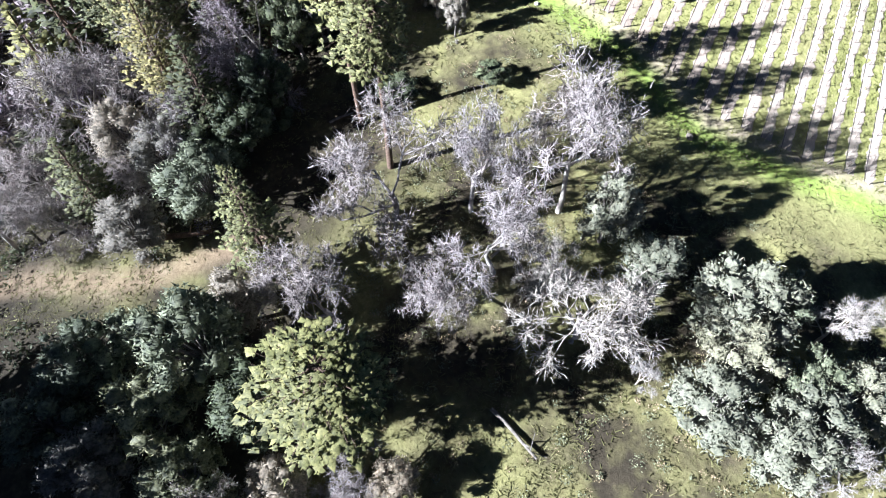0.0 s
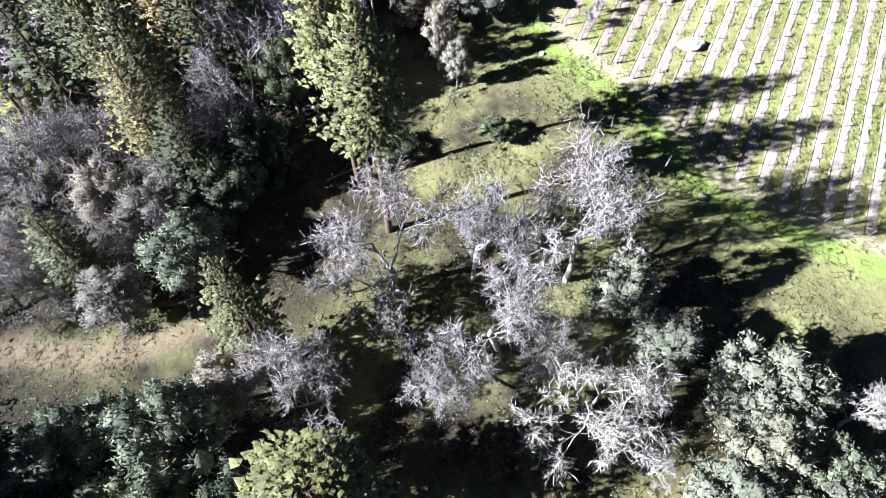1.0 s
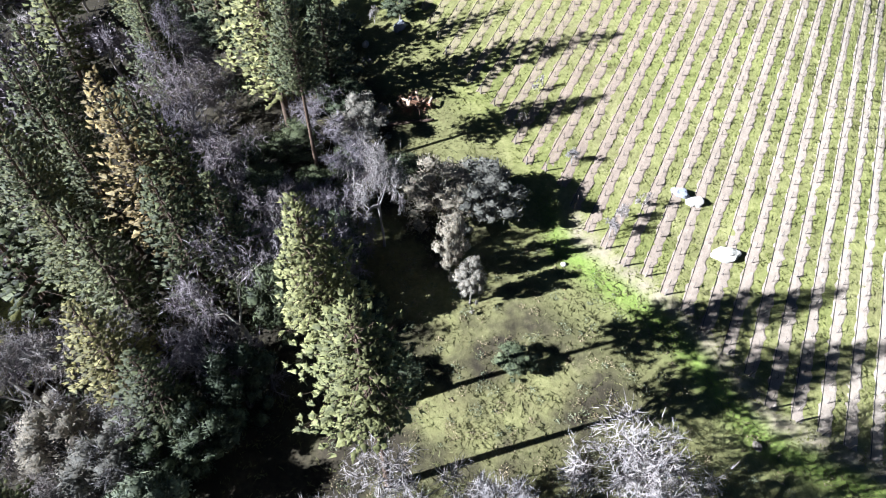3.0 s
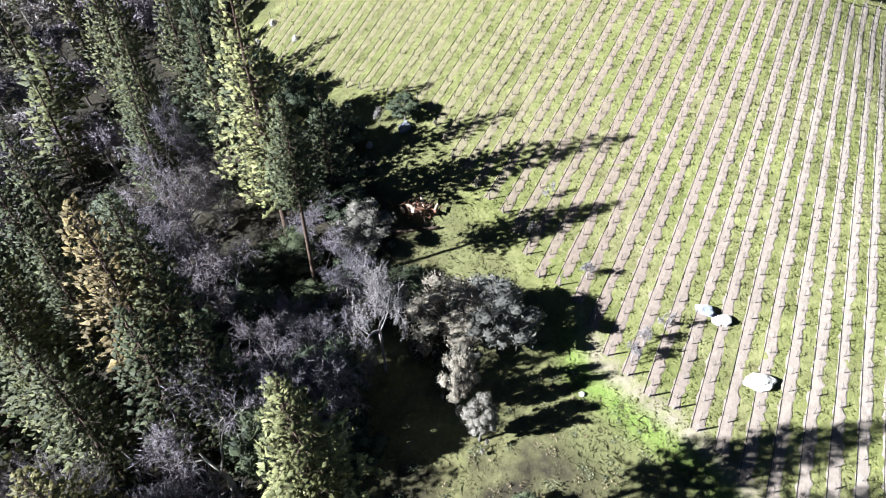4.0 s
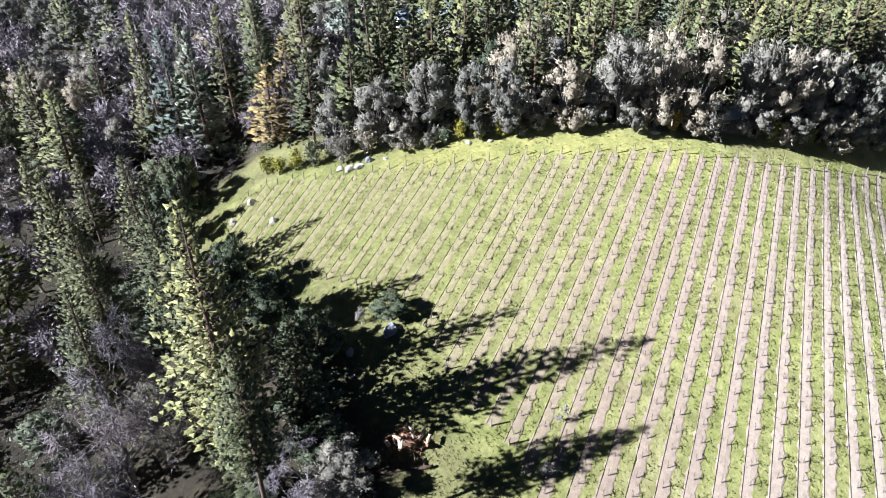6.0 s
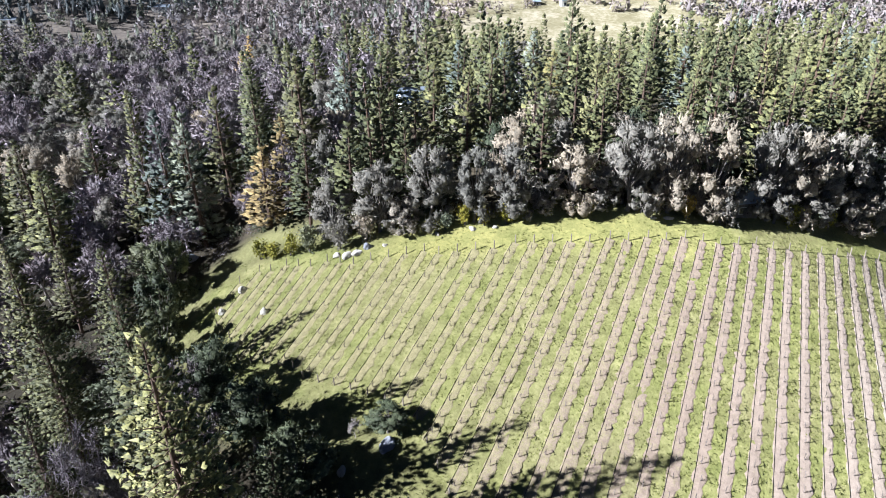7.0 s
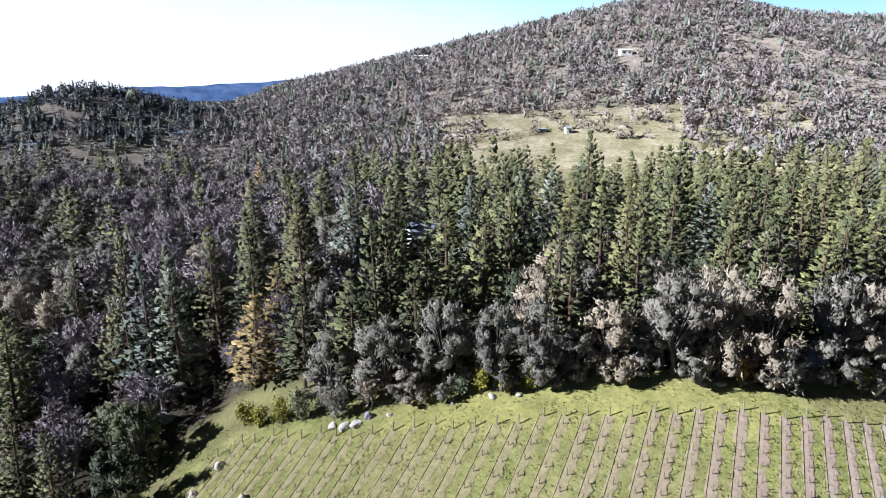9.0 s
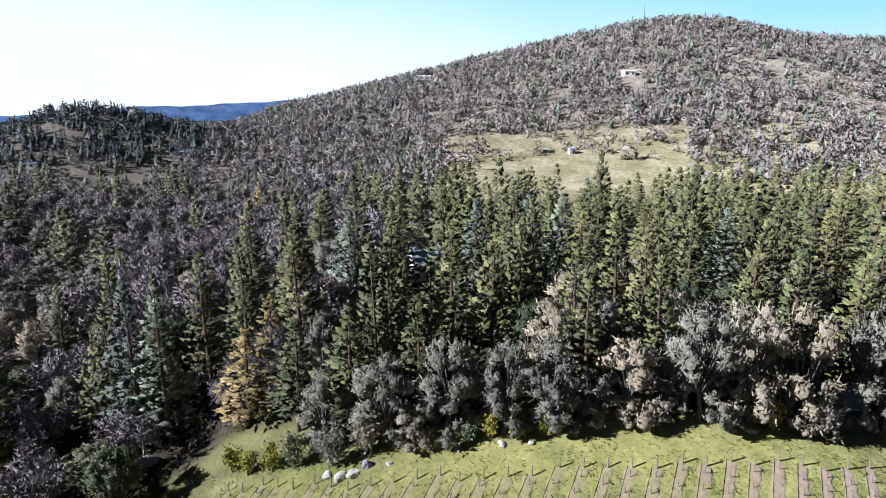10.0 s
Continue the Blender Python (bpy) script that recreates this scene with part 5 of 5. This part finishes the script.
    part("drip_hose", hb.mesh("drip_hose", HOSE), row, "black drip hose, thickened to draw the strip's shaded edge too")
    for e, turn in ((0, 0.0), (-1, math.pi)):
        o = part("end_post", POST_DATA, row)
        o.matrix_basis = Matrix.Translation(at[e]) @ Matrix.Rotation(turn - ROW, 4, "Z")

# ---------------------------------------------------------------- sward and weeds in the alleys
b = Bag()
N = 105000
x, y = RNG.uniform(-42, 75, N), RNG.uniform(38, 142, N)
g = gap(x, y)
s = (x * ACROSS[0] + y * ACROSS[1] + 7.15) / 2.4
alley = (np.abs(s - np.round(s)) > 0.20 + 0.06 * RNG.random(N)) | (RNG.random(N) < 0.10 + 0.30 * smooth(25, -10, x - 0.5 * (y - 100)))
lush = np.sin(x * 0.21) * np.sin(y * 0.17 + 1) + 0.7 * np.sin(x * 0.5 + y * 0.37)
ok = ((g < 0) & alley & (RNG.random(N) < 0.70 + 0.25 * lush)) | ((g >= 0) & (g < 4) & (RNG.random(N) < 0.5))
x, y = x[ok], y[ok]
z = land(x, y)
for k in range(3):
    p = np.column_stack([x + RNG.normal(size=len(x)) * 0.10, y + RNG.normal(size=len(x)) * 0.10, z])
    q = RNG.normal(size=(len(x), 3)) * (0.22, 0.22, 0.03) + (0, 0, 0.06)
    b.blades(p, p + q * RNG.uniform(0.5, 1.1, (len(x), 1)), np.full(len(x), 0.10), unit(RNG.normal(size=q.shape) * 0.35 + (0, 0, 1)))
GRASS = foliage("grass_blades", (0.095, 0.118, 0.032), (0.20, 0.218, 0.066), (0.33, 0.325, 0.125), 0.12, 0.3)
tagged(new("grass", b.mesh("grass", GRASS)), "winter grass and weeds between the vine rows", "grass", kind="stuff")

# rough dry grass and fallen leaves over the clearing
b = Bag()
N = 76000
x, y = RNG.uniform(-54, 48, N), RNG.uniform(0, 100, N)
patch = np.sin(x * 0.23 + 1) * np.sin(y * 0.19) + 0.8 * np.sin(x * 0.61 - y * 0.43)
ok = (gap(x, y) > 1.0) & (RNG.random(N) < 0.55 + 0.35 * patch) & ((x > -13 - 8 * RNG.random(N)) | ((x < -15) & (np.abs(y - 28) < 7)))
x, y = x[ok], y[ok]
z = land(x, y)
for k in range(3):
    p = np.column_stack([x + RNG.normal(size=len(x)) * 0.12, y + RNG.normal(size=len(x)) * 0.12, z])
    q = RNG.normal(size=(len(x), 3)) * (0.30, 0.30, 0.04) + (0, 0, 0.10)
    b.blades(p, p + q * RNG.uniform(0.5, 1.3, (len(x), 1)), np.full(len(x), 0.10), unit(RNG.normal(size=q.shape) * 0.4 + (0, 0, 1)))
DRY = foliage("dry_grass_blades", (0.09, 0.095, 0.04), (0.21, 0.205, 0.09), (0.38, 0.35, 0.18), 0.15, 0.3)
tagged(new("rough_grass", b.mesh("rough_grass", DRY)), "rough tan and green grass over the clearing", "grass", kind="stuff")


# ---------------------------------------------------------------- boulders, logs and brush
def boulder(name, x, y, size, material, label, seed, sink=0.25, group=""):
    r = np.random.default_rng(seed)
    bm = bmesh.new()
    bmesh.ops.create_icosphere(bm, subdivisions=3, radius=1.0)
    off = Vector(r.uniform(-50, 50, 3))
    for v in bm.verts:
        n = noise.noise(v.co * 0.9 + off) * 0.5 + abs(noise.noise(v.co * 1.7 + off)) * 0.30 + noise.noise(v.co * 6 + off) * 0.05
        v.co *= 1 + n
        v.co.z = max(v.co.z, -0.55)
    for v in bm.verts:
        v.co = Vector((v.co.x * size[0], v.co.y * size[1], v.co.z * size[2]))
    me = bpy.data.meshes.new(name)
    bm.to_mesh(me)
    bm.free()
    me.materials.append(material)
    ob = new(name, me)
    ob.matrix_basis = Matrix.LocRotScale((x, y, float(land(x, y)) + size[2] * (0.5 - sink)), Euler((0, 0, r.uniform(0, 6))), None)
    return tagged(ob, label, "boulder", group)


for i, (x, y, size, material, label) in enumerate((
    (28.4, 63.4, (1.6, 0.8, 0.6), ROCK, "large white granite boulder between the vine rows"),
    (24.8, 71.1, (1.0, 0.7, 0.55), ROCK_GREY, "grey-blue granite boulder between the vine rows"),
    (26.3, 70.1, (0.95, 0.7, 0.5), ROCK, "white granite boulder between the vine rows"),
    (-17.7, 131.2, (0.7, 0.5, 0.6), ROCK, "pale granite boulder at the edge of the grass"),
    (-16.2, 131.3, (0.9, 0.6, 0.45), ROCK, "pale granite boulder at the edge of the grass"),
    (-14.6, 132.0, (0.6, 0.6, 0.6), ROCK_GREY, "grey granite boulder beside pale ones"),
    (-19.4, 132.0, (0.6, 0.5, 0.4), ROCK, "small pale granite boulder at the edge of the grass"),
    (-34.5, 131.6, (0.8, 0.6, 0.6), ROCK, "pale granite boulder in the sloping grass"),
    (-29.1, 124.6, (0.5, 0.5, 0.6), ROCK, "small white granite boulder in the sloping grass"),
    (-37.0, 128.4, (0.6, 0.5, 0.5), ROCK, "small white granite boulder in the sloping grass"),
    (-32.1, 119.4, (0.8, 0.6, 0.5), ROCK, "pale granite boulder in the sloping grass"),
    (-49.0, 146.0, (1.6, 1.0, 0.9), ROCK_GREY, "grey granite outcrop at the wood's edge"),
    (-9.0, 98.6, (1.0, 0.7, 0.7), ROCK_GREY, "blue-grey granite boulder in the shade"),
    (-13.6, 96.5, (0.6, 0.4, 0.35), ROCK, "pale granite boulder in the shade"),
    (26.2, 43.2, (0.45, 0.35, 0.35), POST, "small dark stump in the grass"),
    (-11.9, 131.6, (0.4, 0.3, 0.25), ROCK, "small pale stone along the far edge"),
    (-4.0, 131.9, (0.5, 0.3, 0.25), ROCK, "small pale stone along the far edge"),
    (1.2, 132.0, (0.5, 0.4, 0.3), ROCK, "small pale stone along the far edge"),
    (4.6, 131.8, (0.4, 0.3, 0.25), ROCK, "small pale stone along the far edge"),
    (28.6, 134.0, (0.6, 0.3, 0.2), ROCK, "pale stone along the far edge"),
    (31.0, 134.4, (0.7, 0.35, 0.25), ROCK, "pale stone along the far edge"),
    (10.6, 61.0, (0.3, 0.25, 0.2), ROCK, "small white stone at the vineyard's corner"),
)):
    boulder("stump" if material is POST else "boulder", x, y, size, material, label, i, group="" if material is POST else "boulders about the vineyard")


def log_thing(x0, y0, x1, y1, rad, material, label, stubs=3, lift=0.0):
    z0, z1 = float(land(x0, y0)), float(land(x1, y1))
    ob = root("fallen_log", (x0, y0, z0))
    tagged(ob, label, "log")
    b = Bag()
    s = np.linspace(0, 1, 8)
    pts = np.column_stack([s * (x1 - x0), s * (y1 - y0) + 0.12 * np.sin(s * 5), s * (z1 - z0) + rad * 0.8 + lift * s])
    b.tube(pts, rad * (1 - 0.45 * s), 8, True)
    part("log", b.mesh("log", material, True), ob)
    for i in range(stubs):
        k = RNG.integers(2, 7)
        c = Bag()
        q = RNG.normal(size=3) + (0, 0, 0.7)
        q /= np.linalg.norm(q)
        c.tube([pts[k], pts[k] + q * 0.6, pts[k] + q * RNG.uniform(0.9, 1.8) + (0, 0, 0.1)], [rad * 0.35, rad * 0.25, 0.02], 4)
        part("branch", c.mesh("branch", material), ob)


log_thing(-32.2, 31.0, -24.0, 31.9, 0.38, BARK_PINE, "long dark fallen log beside the dirt track")
log_thing(3.6, 13.8, 7.2, 9.8, 0.20, BARK_OAK, "thin fallen grey branch in the grass", 4, 0.3)
log_thing(-9.4, 81.2, -3.6, 81.6, 0.30, BARK_PINE, "dark fallen log in front of a brush pile", 2)
log_thing(-13.0, 44.8, -10.4, 46.2, 0.16, BARK_OAK, "pale fallen log in the dark clearing", 1)

pile = root("brush_pile", (-6.3, 84.2, float(land(-6.3, 84.2))))
tagged(pile, "heap of reddish dead brush with cut pale wood", "brush pile")
b = Bag()
p = RNG.normal(size=(700, 3)) * (1.1, 0.8, 0.4)
p[:, 2] = np.abs(p[:, 2]) * 1.4
q = RNG.normal(size=(700, 3)) * (0.5, 0.5, 0.3) + (0, 0, 0.2)
b.blades(p, p + q * 0.8, np.full(700, 0.06))
tagged(part("brush", b.mesh("brush", BRUSH), pile), "tangle of rust-red twigs", kind="stuff")
for i in range(20):
    b = Bag()
    c = np.array([RNG.normal() * 0.9, RNG.normal() * 0.6, RNG.uniform(0.5, 1.5)])
    q = RNG.normal(size=3) * (1, 1, 0.6)
    q *= RNG.uniform(0.4, 0.8) / np.linalg.norm(q)
    b.tube([c - q, c, c + q], [0.16, 0.18, 0.14], 7, True)
    part("log", b.mesh("log", WOOD_PALE if i % 3 else BRUSH, True), pile)

# dead saplings and shoots at the ends of the shaded rows
for i, (x, y, h) in enumerate(((15.8, 64.6, 3.4), (17.4, 66.6, 3.0), (19.9, 68.6, 2.8), (12.6, 74.5, 2.6), (7.0, 80.0, 2.6), (9.5, 86.0, 2.4), (-12.6, 100.5, 2.8))):
    plant("bare", x, y, h, 0.75, TWIG, "slender dead sapling pale against the shade", "dead saplings among the vines", i, trunk_material=TWIG)


# ---------------------------------------------------------------- buildings far off
def box(b, lo, hi):
    x0, y0, z0 = lo
    x1, y1, z1 = hi
    b.add([(x0, y0, z0), (x1, y0, z0), (x1, y1, z0), (x0, y1, z0), (x0, y0, z1), (x1, y0, z1), (x1, y1, z1), (x0, y1, z1)],
          [(0, 3, 2, 1), (4, 5, 6, 7), (0, 1, 5, 4), (1, 2, 6, 5), (2, 3, 7, 6), (3, 0, 4, 7)])


def house(name, x, y, wide, deep, high, turn, wall, roof, label, windows, rise=1.6):
    ob = root(name, (x, y, float(land(x, y)) - 0.2), turn)
    tagged(ob, label, "house")
    b = Bag()
    box(b, (-wide / 2, -deep / 2, -1), (wide / 2, deep / 2, high))
    b.add([(-wide / 2, -deep / 2, high), (-wide / 2, deep / 2, high), (-wide / 2, 0, high + rise), (wide / 2, -deep / 2, high), (wide / 2, deep / 2, high), (wide / 2, 0, high + rise)],
          [(0, 2, 1), (3, 4, 5)])
    part("wall", b.mesh("wall", wall), ob)
    b = Bag()
    e = 0.5
    for s in (-1, 1):
        lo, top = (s * (deep / 2 + e), high - e * rise / (deep / 2)), (0.0, high + rise)
        v = []
        for dz in (0.03, 0.18):
            v += [(-wide / 2 - e, lo[0], lo[1] + dz), (wide / 2 + e, lo[0], lo[1] + dz), (wide / 2 + e, top[0], top[1] + dz), (-wide / 2 - e, top[0], top[1] + dz)]
        b.add(v, [(0, 1, 2, 3), (4, 5, 6, 7), (0, 1, 5, 4), (1, 2, 6, 5), (2, 3, 7, 6), (3, 0, 4, 7)])
    part("roof", b.mesh("roof", roof), ob)
    for wx, wz, ww, wh in windows:
        b = Bag()
        box(b, (wx - ww / 2, -deep / 2 - 0.06, wz), (wx + ww / 2, -deep / 2 + 0.1, wz + wh))
        w = part("window", b.mesh("window", HOUSE_WHITE), ob, "white window frame")
        b = Bag()
        box(b, (wx - ww / 2 + 0.1, -deep / 2 - 0.08, wz + 0.1), (wx + ww / 2 - 0.1, -deep / 2 - 0.05, wz + wh - 0.1))
        part("pane", b.mesh("pane", GLASS_DARK), w)
    return ob


house("house", -11.0, 196.5, 5.6, 6.5, 4.4, 0.3, HOUSE_WHITE, ROOF_BLUE, "blue-roofed pale house half hidden among pines", ((-2.5, 0.9, 1.2, 1.3), (0, 0.9, 1.2, 1.3), (2.5, 0.9, 1.2, 1.3)), 2.6)
house("house", 159.5, 666.0, 11, 8, 4.0, 0.1, HOUSE_WHITE, HOUSE_WHITE, "white house high on the wooded hillside", ((-2.5, 1.0, 3, 1.8), (3, 1.0, 1.8, 1.8)), 1.2)
house("house", -42.0, 785.0, 16, 10, 4.0, 0.1, HOUSE_WHITE, HOUSE_WHITE, "white house on the skyline of the hill", ((-3, 1.2, 3, 1.6), (4, 1.2, 2, 1.6)), 1.2)
house("shed", 62.0, 519.5, 5, 4, 2.6, 0.1, BARK_OAK, ROOF_BLUE, "low dark shed in the hill pasture", ((0.0, 0.4, 1.4, 1.4),), 0.6)
house("shed", 80.5, 515.5, 4, 4, 4.0, 0.2, HOUSE_WHITE, ROOF_BLUE, "small white shed in the hill pasture", ((0.8, 0.4, 1.8, 2.2),), 0.6)
house("shed", 43.4, 140.6, 6, 5, 2.6, 0.2, BARK_OAK, ROOF_BLUE, "low shed with a blue-grey roof under grey oaks", ((0, 0.6, 1.2, 1.2),), 0.7)
for hx, hy, w in ((-212.0, 520.0, 12), (-296.0, 476.0, 10), (-177.0, 610.0, 14), (-95.0, 600.0, 10)):
    house("house", hx, hy, w, 8, 3.2, 0.2, HOUSE_WHITE, ROOF_BLUE, "pale low house among trees on the plain", ((-2, 1.0, 2, 1.4), (2, 1.0, 2, 1.4)), 1.4)

mast = root("radio_mast", (225.0, 850.0, float(land(225.0, 850.0))))
tagged(mast, "thin grey mast on top of the wooded hill", "mast")
b = Bag()
b.tube([(0, 0, -1), (0, 0, 12), (0, 0, 24)], [0.35, 0.28, 0.16], 6, True)
part("pole", b.mesh("pole", STAKE), mast)
for z in (16.0, 20.0):
    b = Bag()
    b.tube([(-1.6, 0, z), (1.6, 0, z)], [0.12, 0.12], 4, True)
    part("crossbar", b.mesh("crossbar", STAKE), mast)

# ---------------------------------------------------------------- bright hazy sky low over the northern skyline
b = Bag()
az, el = np.radians(np.linspace(15, 165, 61)), np.radians(np.linspace(-2, 17, 12))
A, E = np.meshgrid(az, el)
v = np.stack([4750 * np.cos(A), 4750 * np.sin(A) + 40, 60 + 4750 * np.tan(E)], -1).reshape(-1, 3)
k = len(az)
b.add(v, [(r * k + i, r * k + i + 1, (r + 1) * k + i + 1, (r + 1) * k + i) for r in range(len(el) - 1) for i in range(k - 1)])
m, nt, bs = nodes_of("sky_haze", 1.0)
pos = nt.nodes.new("ShaderNodeNewGeometry").outputs["Position"]
xyz = nt.nodes.new("ShaderNodeSeparateXYZ")
nt.links.new(pos, xyz.inputs[0])
mp = nt.nodes.new("ShaderNodeMath")
mp.operation = "MULTIPLY_ADD"
nt.links.new(xyz.outputs["X"], mp.inputs[0])
mp.inputs[1].default_value = 0.13
nt.links.new(xyz.outputs["Z"], mp.inputs[2])
mr = nt.nodes.new("ShaderNodeMapRange")
mr.inputs["From Min"].default_value, mr.inputs["From Max"].default_value = 200.0, 1150.0
nt.links.new(mp.outputs[0], mr.inputs["Value"])
nz = noise_of(nt, 0.0011, 3, 0.5, pos)
ad = nt.nodes.new("ShaderNodeMath")
ad.operation = "MULTIPLY_ADD"
nt.links.new(nz, ad.inputs[0])
ad.inputs[1].default_value = 0.25
nt.links.new(mr.outputs[0], ad.inputs[2])
tint = ramp_of(nt, ad.outputs[0], ((0.10, (1.0, 1.0, 1.0)), (0.45, (0.86, 0.97, 1.0)), (1.0, (0.42, 0.78, 0.92))))
em = nt.nodes.new("ShaderNodeEmission")
nt.links.new(tint, em.inputs[0])
em.inputs[1].default_value = 0.47
nt.links.new(em.outputs[0], nt.nodes["Material Output"].inputs[0])
tagged(new("backdrop_sky", b.mesh("backdrop_sky", m, True)), "pale hazy sky low over the skyline", "sky", kind="structure")
